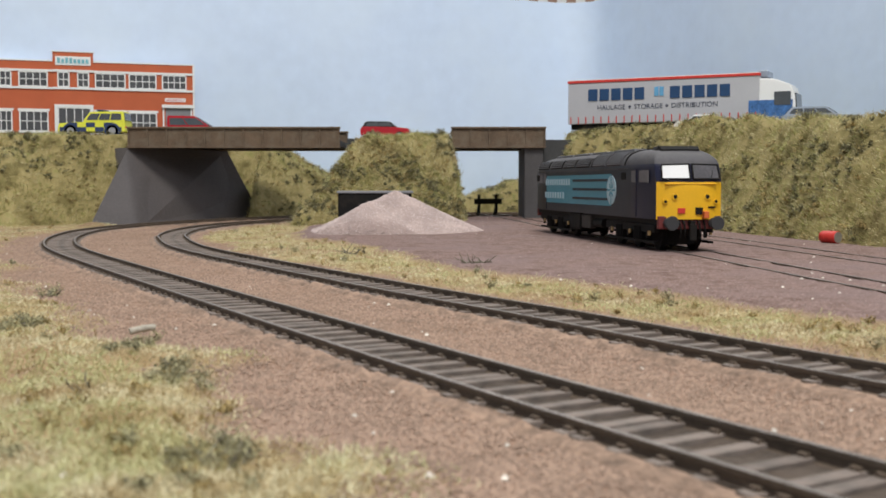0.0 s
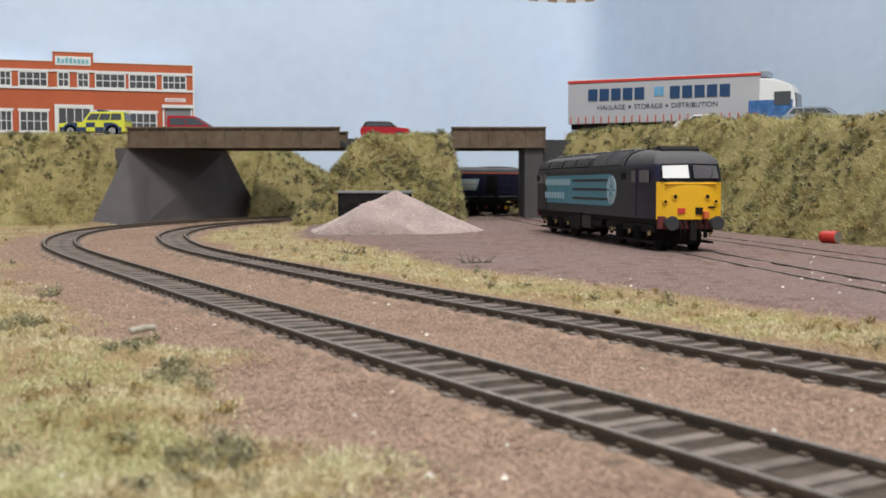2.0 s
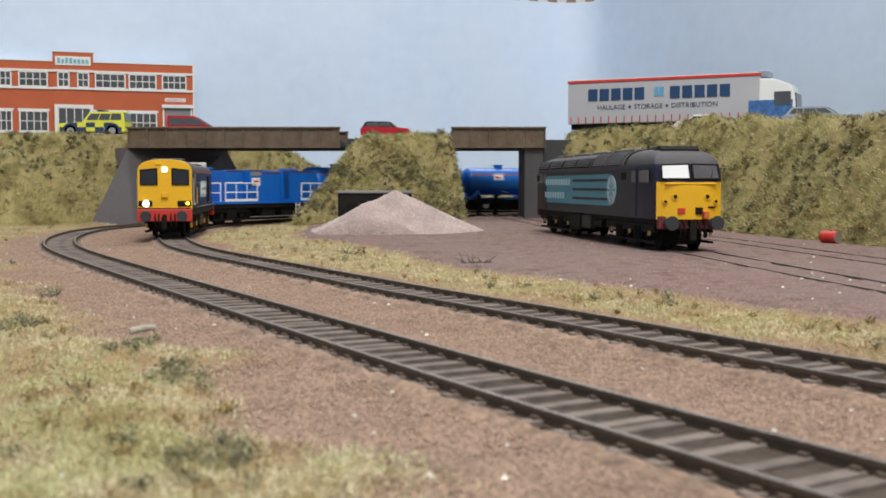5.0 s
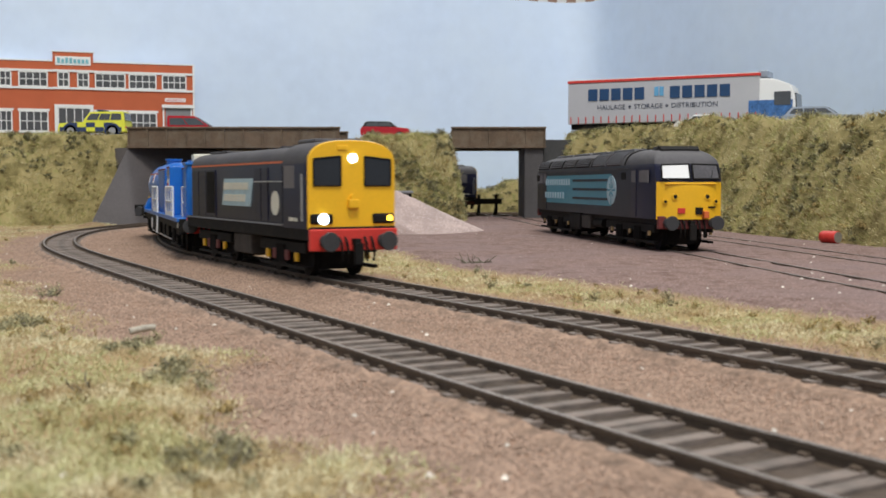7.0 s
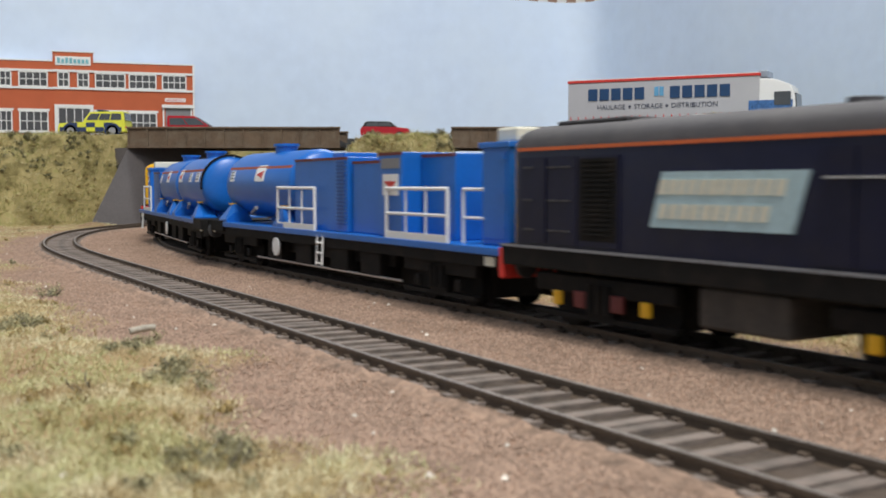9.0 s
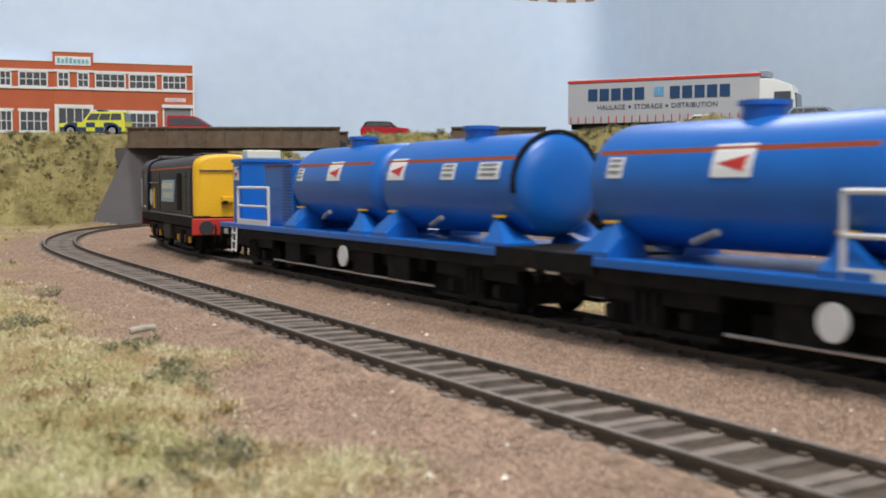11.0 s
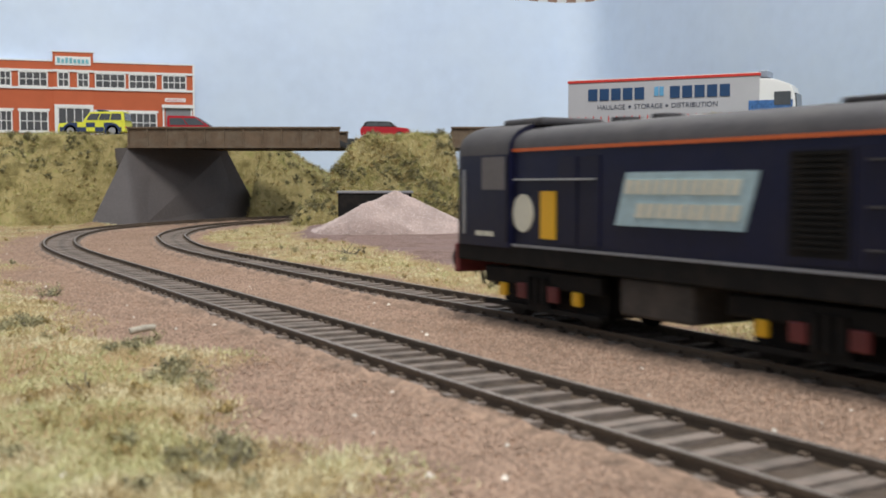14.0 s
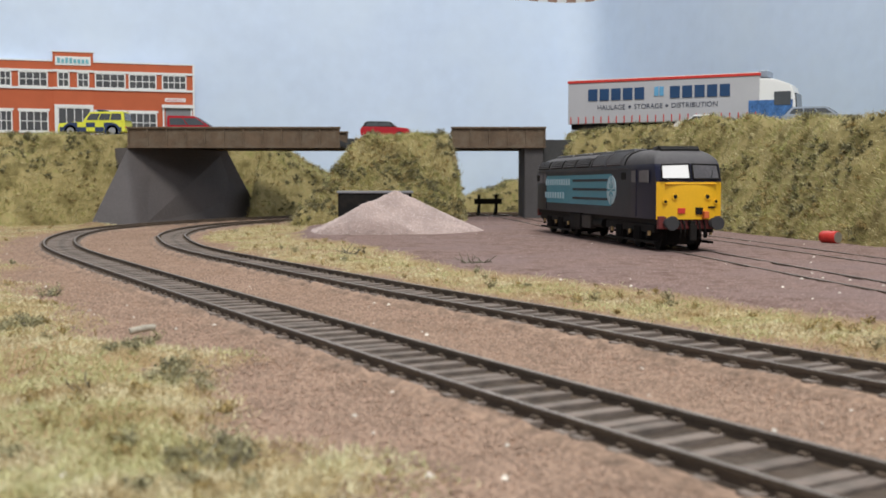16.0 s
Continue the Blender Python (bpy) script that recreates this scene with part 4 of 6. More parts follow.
def big_loco():
    """The parked double-cab diesel; +x is the cab end that faces the viewer."""
    root = tagged(empty("parked_diesel_locomotive"), "dark grey diesel locomotive with a yellow front parked in the yard", "locomotive")
    base = arch(1.385, 3.08, 3.86, n=24, base=1.18)
    half = base[:len(base) // 2 + 1]        # from the sill up to the ridge, on one side
    half = [half[0]] + [(half[1][0], z) for z in (1.24, 1.6, 2.0, 2.3, 2.56, 2.60, 2.85)] + half[2:]
    loop = half + [(-y, z) for y, z in half[-2::-1]]

    def paint(bm):
        for f in bm.faces:
            c = f.calc_center_median()
            if c.z > 3.20:
                f.material_index = 2
            elif abs(c.x) > 9.02 and c.z < 2.57:
                f.material_index = 1
            elif abs(c.x) > 6.5:
                f.material_index = 3

    bm = bmesh.new()
    rings = []
    for k in (-1.0, -0.93, -0.6, 0.0):
        rings.append([(-7.2 + (nose(y, z) - 7.2) * k, y * (1 - 0.09 * k * k), z) for y, z in loop])
    rings.append([(6.5, y, z) for y, z in loop])
    for k in (0.0, 0.6, 0.93, 1.0):
        rings.append([(7.2 + (nose(y, z) - 7.2) * k, y * (1 - 0.09 * k * k), z) for y, z in loop])
    loft(bm, rings, cap=False)
    for e in (-1, 1):
        rows = []
        for y, z in half:
            rows.append([bm.verts.new((e * nose(y * (1 - c / 6), z), 0.91 * y * (1 - c / 6), z)) for c in range(13)])
        for a, b in zip(rows, rows[1:]):
            for c in range(12):
                if abs(b[c].co.y) + abs(b[c + 1].co.y) < 1e-6:
                    continue
                bm.faces.new((a[c], a[c + 1], b[c + 1], b[c]))
    bmesh.ops.remove_doubles(bm, verts=bm.verts, dist=0.0005)
    paint(bm)
    sp("body", bm, [M_DKGREY, M_YELLOW, M_GREYROOF, M_NAVY], root, "dark grey body with a yellow front and a weathered domed roof", smooth=True)

    def roof_patch(name, x0, x1, z0, z1, sgn, mat, ribs=0, label=""):
        """A raised panel that follows the roof's curve, ribbed along its length where it is a grille."""
        pts = [(abs(y), z) for y, z in half if z0 <= z <= z1]
        bm = bmesh.new()
        up = 0.035
        loft(bm, [[(x, sgn * y, z) for y, z in pts] + [(x, sgn * (y + up), z + up) for y, z in pts[::-1]] for x in (x0, x1)])
        p = sp(name, bm, mat, root, label)
        if ribs:
            bm = bmesh.new()
            L = [Vector((y, z)) for y, z in pts]
            for k in range(ribs):
                t = (k + 0.5) / ribs * (len(L) - 1)
                q = L[int(t)].lerp(L[min(int(t) + 1, len(L) - 1)], t % 1)
                cyl(bm, (x0 + 0.04, sgn * (q.x + up), q.y + up), (x1 - 0.04, sgn * (q.x + up), q.y + up), 0.022, seg=5)
            tagged(sp("rib", bm, M_ROOFPANEL, p), kind="stuff")

    for s in (-1, 1):
        for x0, x1 in ((-8.2, -6.1), (-5.7, -3.6), (-3.3, -1.4), (-1.2, 0.9)):
            roof_patch("roof_panel", x0, x1, 3.20, 3.62, s, M_BLACK, 5, "dark recessed roof panel")
        for x0, x1 in ((1.4, 3.2), (3.5, 5.3)):
            roof_patch("roof_grille", x0, x1, 3.16, 3.80, s, M_GREYROOF, 13, "ribbed radiator grille on the roof side")
        roof_patch("roof_seam", 5.75, 5.82, 3.12, 3.86, s, M_BLACK)
        roof_patch("roof_seam", 1.22, 1.28, 3.12, 3.86, s, M_BLACK)
    for x0, x1 in ((-7.4, -4.6), (-4.2, -1.6), (-1.2, 1.0), (2.0, 4.6)):
        bm = bmesh.new()
        box(bm, x0, x1, -0.62, 0.62, 3.80, 3.93, bev=0.04)
        sp("roof_hatch", bm, M_ROOFPANEL, root, "lighter grey roof hatch")
    bm = bmesh.new()
    loft(bm, [[(7.0, y, z) for y, z in ((-0.9, 3.60), (-0.62, 3.93), (0.62, 3.93), (0.9, 3.60))], [(7.9, y, z) for y, z in ((-1.0, 3.42), (-0.78, 3.93), (0.78, 3.93), (1.0, 3.42))],
              [(8.12, y, z) for y, z in ((-0.95, 3.40), (-0.74, 3.80), (0.74, 3.80), (0.95, 3.40))]])
    sp("roof_vent", bm, M_BLACK, root, "black raised vent over the cab")
    # front fittings
    for y, z, r in ((-0.62, 2.02, 0.10), (0.62, 2.02, 0.10), (-0.98, 1.84, 0.075), (0.98, 1.84, 0.075)):
        bm = bmesh.new()
        x = nose(y, z)
        cyl(bm, (x - 0.03, y, z), (x + 0.03, y, z), r * 1.3, seg=16)
        lamp = sp("lamp", bm, M_YELLOW, root, "small front lamp in a yellow bezel", smooth=True)
        bm = bmesh.new()
        cyl(bm, (x + 0.03, y, z), (x + 0.045, y, z), r * 0.75, seg=14)
        sp("lens", bm, M_BLACK, lamp)
    bm = bmesh.new()
    box(bm, 9.10, 9.285, -1.0, 1.0, 2.47, 2.51, bev=0.015)
    sp("lamp_ledge", bm, M_YELLOW, root, "yellow ledge below the windscreen")
    for y0, y1, z0, z1, mt, nm in ((-0.52, -0.24, 1.40, 1.60, M_RED, "red_plate"), (0.16, 0.44, 1.36, 1.62, M_BLACK, "socket_box"), (0.66, 0.95, 1.60, 1.66, M_BLACK, "number_bars")):
        bm = bmesh.new()
        box(bm, 9.10, 9.262 if nm == "number_bars" else 9.31, y0, y1, z0, z1, bev=0.01)
        sp(nm, bm, mt, root)
    # two raked panes with frames, and the pillar between them
    for q in (-1, 1):
        P = []
        for y, z in ((0.06, 2.65), (1.12, 2.65), (1.08, 3.17), (0.06, 3.20)):
            P.append(Vector((nose(y, z), q * y, z)))
        n = Vector((0.03, 0, 0.011))
        bm = bmesh.new()
        loft(bm, [[p - n for p in P], [p + n * 2.2 for p in P]])
        # pane at q < 0 is plain white: its bright reflection is painted on
        w = sp("windscreen_pane", bm, M_WHITE if q < 0 else M_SMOKEGLASS, root, "windscreen pane with its bright reflection painted white" if q < 0 else "smoky cab windscreen pane")
        bm = bmesh.new()
        for u, v in zip(P, P[1:] + P[:1]):
            cyl(bm, u + n * 2.0, v + n * 2.0, 0.035, seg=6)
        sp("window_frame", bm, M_BLACK, w)
    for y, h in ((-0.30, 0.5), (0.75, 0.5)):
        bm = bmesh.new()
        cyl(bm, (nose(y, 2.64) + 0.04, y, 2.64), (nose(y, 3.0) + 0.05, y + 0.12, 3.0), 0.012, seg=5)
        sp("wiper", bm, M_BLACK, root)
    for s in (-1, 1):
        # cant rail, cab doors and windows
        flat_panel(root, "gutter", M_GREYROOF, [(-8.6, 3.07), (6.2, 3.07), (6.2, 3.13), (-8.6, 3.13)], s * 1.385, "", 0.035)
        for c in (-1, 1):
            x0 = c * 6.55
            xs = sorted((x0, x0 + c * 0.62))
            flat_panel(root, "cab_door", M_NAVY, [(xs[0], 1.25), (xs[1], 1.25), (xs[1], 3.05), (xs[0], 3.05)], s * 1.385, "dark cab door", 0.02)
            flat_panel(root, "door_window", M_CABIN, [(xs[0] + 0.1, 2.55), (xs[1] - 0.1, 2.55), (xs[1] - 0.1, 3.0), (xs[0] + 0.1, 3.0)], s * 1.405, "", 0.012)
            xs = sorted((c * 7.45, c * 8.45))
            flat_panel(root, "side_window", M_CABIN, [(xs[0], 2.55), (xs[1], 2.55), (xs[1], 3.00), (xs[0], 3.00)], s * 1.372, "grey cab side window", 0.012)
        # turquoise vinyl
        p = flat_panel(root, "logo_panel", M_TEAL, [(-7.2, 1.58), (4.05, 1.58), (4.05, 2.90), (-6.95, 2.90)], s * 1.386, "faded turquoise logo panel", 0.012)
        bars(p, -6.7, -2.0, 2.38, 2.80, s * 1.402, 11, M_PALE, gap=0.42)
        bars(p, -6.8, -3.0, 1.74, 2.16, s * 1.402, 8, M_PALE, gap=0.42)
        bm = bmesh.new()
        for z in (1.80, 2.20, 2.60):
            y0, y1 = sorted((s * 1.395, s * 1.41))
            box(bm, -1.7, 3.6, y0, y1, z, z + 0.11)
        sp("dark_stripes", bm, M_DKGREY, p)
        d = disc(root, "emblem", M_PALE, 4.1, s * 1.388, 2.24, 0.60, "large round pale emblem")
        bm = bmesh.new()
        for k in range(8):
            a = math.pi * k / 4
            y0, y1 = sorted((s * 1.40, s * 1.42))
            m = Matrix.Translation((4.1, 0, 2.24)) @ Matrix.Rotation(a, 4, "Y")
            box(bm, 0.1, 0.56 if k % 2 == 0 else 0.34, y0, y1, -0.035, 0.035, m=m)
        sp("star_rays", bm, M_TEAL, d)
        for x in (-8.6, 5.35):
            flat_panel(root, "side_grille", M_BLACK, [(x, 2.66), (x + 0.55, 2.66), (x + 0.55, 2.95), (x, 2.95)], s * 1.386, "", 0.015)
        bm = bmesh.new()
        y0, y1 = sorted((s * 1.05, s * 1.32))
        box(bm, -2.5, -0.7, y0, y1, 0.40, 1.16, bev=0.08)
        sp("fuel_tank", bm, M_BLACK, root, "black underframe tank")
        bm = bmesh.new()
        box(bm, -0.5, 0.9, y0, y1, 0.52, 1.10, bev=0.05)
        sp("battery_box", bm, M_DUSTY, root, "dusty underframe box")
        bm = bmesh.new()
        cyl(bm, (1.2, s * 1.12, 0.80), (2.5, s * 1.12, 0.80), 0.20, seg=12)
        sp("air_tank", bm, M_BLACK, root, smooth=True)
    bm = bmesh.new()
    box(bm, -8.9, 8.9, -1.2, 1.2, 1.0, 1.22)
    sp("underframe", bm, M_BLACK, root)
    for s in (-1, 1):
        bm = bmesh.new()
        x0, x1 = sorted((s * 8.95, s * 9.18))
        box(bm, x0, x1, -1.22, 1.22, 0.82, 1.30, bev=0.03)
        sp("buffer_beam", bm, M_MAROON, root, "dull red buffer beam")
        buffer_pair(root, s * 9.69, s)
        pipes(root, s * 9.18, s)
        bogie(root, s * 5.64, (-2.21, 0.0, 2.21), 0.57, half=1.1, lo=0.3)
    bm = bmesh.new()
    box(bm, 9.18, 9.5, 0.42, 0.62, 1.22, 1.48, bev=0.02)
    sp("tail_lamp", bm, M_ORANGE, root, "orange-red tail lamp")
    # brass-coloured pipes on the bogies
    bm = bmesh.new()
    for x in (-7.85, -5.64, -3.4, 3.4, 5.64, 7.85):
        for s in (-1, 1):
            box(bm, x + 0.25, x + 0.42, s * 1.22 - 0.03, s * 1.22 + 0.03, 0.55, 0.72)
    tagged(sp("speedometer_ends", bm, M_BRASS, root), kind="stuff")
    root.matrix_world = pose(0.1012, 0.6388, RAIL_TOP + YARD_LIFT, 0, 0, math.degrees(-1.414))
    return root


M_DUSTY = material("dusty_underframe", (0.045, 0.038, 0.032), 0.85, var=0.3, scale=90, bump=0.15, dirt=(0.10, 0.08, 0.065), dirt_amount=0.5)
M_DKGREY = material("dark_grey_blue_paint", (0.019, 0.022, 0.032), 0.5, spec=0.3, var=0.2, scale=60, bump=0.05, dirt=(0.034, 0.036, 0.045), dirt_amount=0.35)
M_SMOKEGLASS = material("smoky_cab_glass", (0.10, 0.095, 0.10), 0.15, var=0.3, scale=90, bump=0)
M_MAROON = material("dull_maroon_paint", (0.13, 0.022, 0.02), 0.6, var=0.2, scale=80, bump=0.05)
M_BRASS = material("tarnished_brass", (0.50, 0.36, 0.16), 0.45, 0.7, bump=0)
LONG[0] = 1.0
big_loco()
LONG[0] = 1.0


# ---- tank wagons ----
def hoop(bm, pts, r=0.035):
    tube(bm, pts, r, seg=6)


def railing(parent, x0, x1, y, z0=1.36, h=1.15, posts=2):
    bm = bmesh.new()
    hoop(bm, [(x0, y, z0), (x0, y, z0 + h), (x1, y, z0 + h), (x1, y, z0)], 0.045)
    hoop(bm, [(x0, y, z0 + h * 0.5), (x1, y, z0 + h * 0.5)], 0.04)
    for k in range(1, posts):
        x = x0 + (x1 - x0) * k / posts
        hoop(bm, [(x, y, z0), (x, y, z0 + h)], 0.03)
    y0, y1 = sorted((y - 0.03, y + 0.03))
    box(bm, x0, x1, y0, y1, z0 - 0.05, z0 + 0.16)
    return sp("railing", bm, M_WHITE, parent, "white tubular safety railing")


def tank(parent, x0, x1, r=1.06, z=2.60, big=False):
    bm = bmesh.new()
    prof = [(x0, 0.30), (x0 + 0.04, 0.62), (x0 + 0.13, 0.86), (x0 + 0.27, 0.97), (x0 + 0.44, 1.0), (x1 - 0.44, 1.0), (x1 - 0.27, 0.97), (x1 - 0.13, 0.86), (x1 - 0.04, 0.62), (x1, 0.30)]
    loft(bm, [[(x, r * k * math.cos(2 * math.pi * i / 40), z + r * k * math.sin(2 * math.pi * i / 40)) for i in range(40)] for x, k in prof])
    t = sp("tank", bm, M_BLUE, parent, "glossy bright blue cylindrical tank", smooth=True)
    bm = bmesh.new()
    xm = (x0 + x1) / 2
    cyl(bm, (xm, 0, z + r - 0.1), (xm, 0, z + r + 0.16), 0.36, seg=18)
    cyl(bm, (xm, 0, z + r + 0.16), (xm, 0, z + r + 0.24), 0.42, seg=18)
    sp("hatch", bm, M_BLUE, t, "round blue hatch", smooth=True)
    a = 0.52
    for s in (-1, 1):
        y, zz = s * r * math.cos(a), z + r * math.sin(a)
        bm = bmesh.new()
        ya, yb = sorted((y - s * 0.03, y + s * 0.015))
        box(bm, x0 + 0.44, x1 - 0.44, ya, yb, zz - 0.035, zz + 0.045)
        sp("orange_line", bm, M_ORANGE, t, "thin orange line")
        for c, w, mat_n in ((0.16, 0.42, 1), (0.55, 0.30, 0), (0.81, 0.42, 0)) if big else ((0.55, 0.42, 1), (0.14, 0.20, 0)):
            xx = x0 + (x1 - x0) * c
            b0 = 0.10
            q = sp("label_plate", curved_label(xx - w, xx + w, r + 0.012, z, b0, b0 + 0.50 if mat_n else b0 + 0.34, s), M_WHITE, t, "white label plate")
            if mat_n:
                bm = bmesh.new()
                P = [(xx - 0.30, 0.30), (xx + 0.34, 0.42), (xx + 0.25, 0.18)]
                loft(bm, [[(px, s * (r + e) * math.cos(av), z + (r + e) * math.sin(av)) for px, av in P] for e in (0.005, 0.022)])
                sp("red_arrow", bm, M_RED, q, "red arrow mark")
            else:
                bm = bmesh.new()
                for av in (0.17, 0.27, 0.36):
                    loft(bm, [[(px, s * (r + e) * math.cos(v), z + (r + e) * math.sin(v)) for px, v in ((xx - w * 0.75, av), (xx + w * 0.75, av), (xx + w * 0.75, av + 0.05), (xx - w * 0.75, av + 0.05))] for e in (0.005, 0.022)])
                sp("lettering", bm, M_GREY, q)
    # cradles
    for xc in (x0 + 0.85, x1 - 0.85):
        for s in (-1, 1):
            bm = bmesh.new()
            P = [(s * 1.30, 1.34), (s * 1.30, 1.46), (s * 1.02, 2.02), (s * 0.55, 1.70), (s * 0.40, 1.34)]
            d = 0.85 if xc < (x0 + x1) / 2 else -0.85
            top = [(xc + 0.12 * d, y, zz) for y, zz in P]
            bot = [(xc - 0.75 * d, y, min(zz, 1.45)) for y, zz in P]
            loft(bm, [bot, top, [(xc + 0.3 * d, y, min(zz, 1.7)) for y, zz in P]])
            sp("cradle", bm, M_BLUE, t, "blue sloping tank cradle")
        bm = bmesh.new()
        box(bm, xc - 0.13, xc + 0.13, -1.10, -0.92, 1.94, 1.99)
        sp("yellow_sticker", bm, M_YELLOW, t)
    for s in (-1, 1):
        bm = bmesh.new()
        cyl(bm, (xm - 0.5, s * 1.0, 1.70), (xm + 0.1, s * 1.06, 1.88), 0.06, seg=8)
        sp("valve_pipe", bm, M_GREY, t, "pale grey valve pipe")
    if not big:
        return t
    bm = bmesh.new()
    A = [math.pi * (k / 24) * 1.1 - 0.05 * math.pi for k in range(25)]
    loft(bm, [[(x, (r + 0.04) * math.cos(v), z + (r + 0.04) * math.sin(v)) for v in A] + [(x, (r - 0.02) * math.cos(v), z + (r - 0.02) * math.sin(v)) for v in A[::-1]] for x in (x1 - 0.32, x1 - 0.22)])
    sp("strap", bm, M_BLACK, t, "black tank strap")
    return t


def curved_label(xa, xb, r, z, a0, a1, s, n=4):
    bm = bmesh.new()
    A = [a0 + (a1 - a0) * k / n for k in range(n + 1)]
    ra, rb = r - 0.012, r + 0.004
    loft(bm, [[(x, s * ra * math.cos(a), z + ra * math.sin(a)) for a in A] + [(x, s * rb * math.cos(a), z + rb * math.sin(a)) for a in A[::-1]] for x in (xa, xb)])
    return bm


def cabinet(parent, x0, x1, half=1.05, top=3.42, label=True):
    bm = bmesh.new()
    box(bm, x0, x1, -half, half, 1.36, top, bev=0.03)
    c = sp("equipment_cabinet", bm, M_BLUE, parent, "tall blue equipment cabinet")
    bm = bmesh.new()
    box(bm, x0 - 0.06, x1 + 0.06, -half - 0.06, half + 0.06, top - 0.08, top + 0.04, bev=0.02)
    sp("cabinet_lid", bm, M_BLUE, c)
    bm = bmesh.new()
    box(bm, x0 + 0.15, x1 - 0.15, -half * 0.7, half * 0.7, top + 0.04, top + 0.34, bev=0.05)
    sp("cabinet_cap", bm, M_CREAM, c, "cream-white top unit")
    for s in (-1, 1):
        y0, y1 = sorted((s * half, s * (half + 0.03)))
        bm = bmesh.new()
        box(bm, x0 + 0.1, x1 - 0.1, y0, y1, 1.5, top - 0.15, bev=0.01)
        d = sp("cabinet_door", bm, M_BLUE, c)
        for z in (1.7, 2.4, 3.1):
            bm = bmesh.new()
            box(bm, x1 - 0.35, x1 - 0.1, *sorted((s * (half + 0.03), s * (half + 0.06))), z, z + 0.07)
            sp("hinge", bm, M_BLUE, d)
        if not label:
            continue
        flat_panel(c, "label_plate", M_WHITE, [(x0 + 0.2, 2.75), (x1 - 0.2, 2.75), (x1 - 0.2, 3.2), (x0 + 0.2, 3.2)], s * (half + 0.03), "white label plate", 0.012)
        flat_panel(c, "red_arrow", M_RED, [(x0 + 0.3, 3.0), (x1 - 0.3, 3.0), (x1 - 0.55, 2.84)], s * (half + 0.045), "", 0.012)
    return c


def module(parent, x0, x1, top=3.36, half=1.16, louvres=(), plate=None, front=0.0, vent=True):
    bm = bmesh.new()
    box(bm, x0, x1, -half + front, half - front, 1.36, top, bev=0.03)
    m = sp("pump_module", bm, M_BLUE, parent, "blue box-shaped pump module")
    for s in (-1, 1):
        y = s * (half - front)
        flat_panel(m, "orange_line", M_MAROON, [(x0, top - 0.07), (x1, top - 0.07), (x1, top), (x0, top)], y, "", 0.012)
        for xa, xb in louvres:
            bm = bmesh.new()
            for k in range(18):
                box(bm, xa, xb, *sorted((y, y + s * 0.045)), 1.55 + k * 0.095, 1.60 + k * 0.095)
            sp("louvres", bm, M_BLUEDARK, m, "blue ventilation louvres")
        if plate:
            flat_panel(m, "label_plate", M_WHITE, [(plate - 0.42, 2.35), (plate + 0.42, 2.35), (plate + 0.42, 2.85), (plate - 0.42, 2.85)], y, "white label plate", 0.014)
            flat_panel(m, "red_arrow", M_RED, [(plate - 0.32, 2.68), (plate + 0.32, 2.68), (plate + 0.05, 2.46)], y + s * 0.014, "", 0.012)
            flat_panel(m, "control_panel", M_GREY, [(plate - 0.5, 2.98), (plate + 0.5, 2.98), (plate + 0.5, 3.22), (plate - 0.5, 3.22)], y, "grey control panel", 0.02)
    if not vent:
        return m
    bm = bmesh.new()
    xm = (x0 + x1) / 2
    box(bm, xm - 0.42, xm + 0.42, -0.5, 0.5, top, top + 0.16, bev=0.03)
    sp("roof_vent", bm, M_BLUE, m)
    return m


# darker copy of the wagon blue; the louvres' shade is put into the paint
M_BLUEDARK = material("shaded_blue_paint", (0.008, 0.085, 0.34), 0.5, var=0.1, scale=80, bump=0.03)


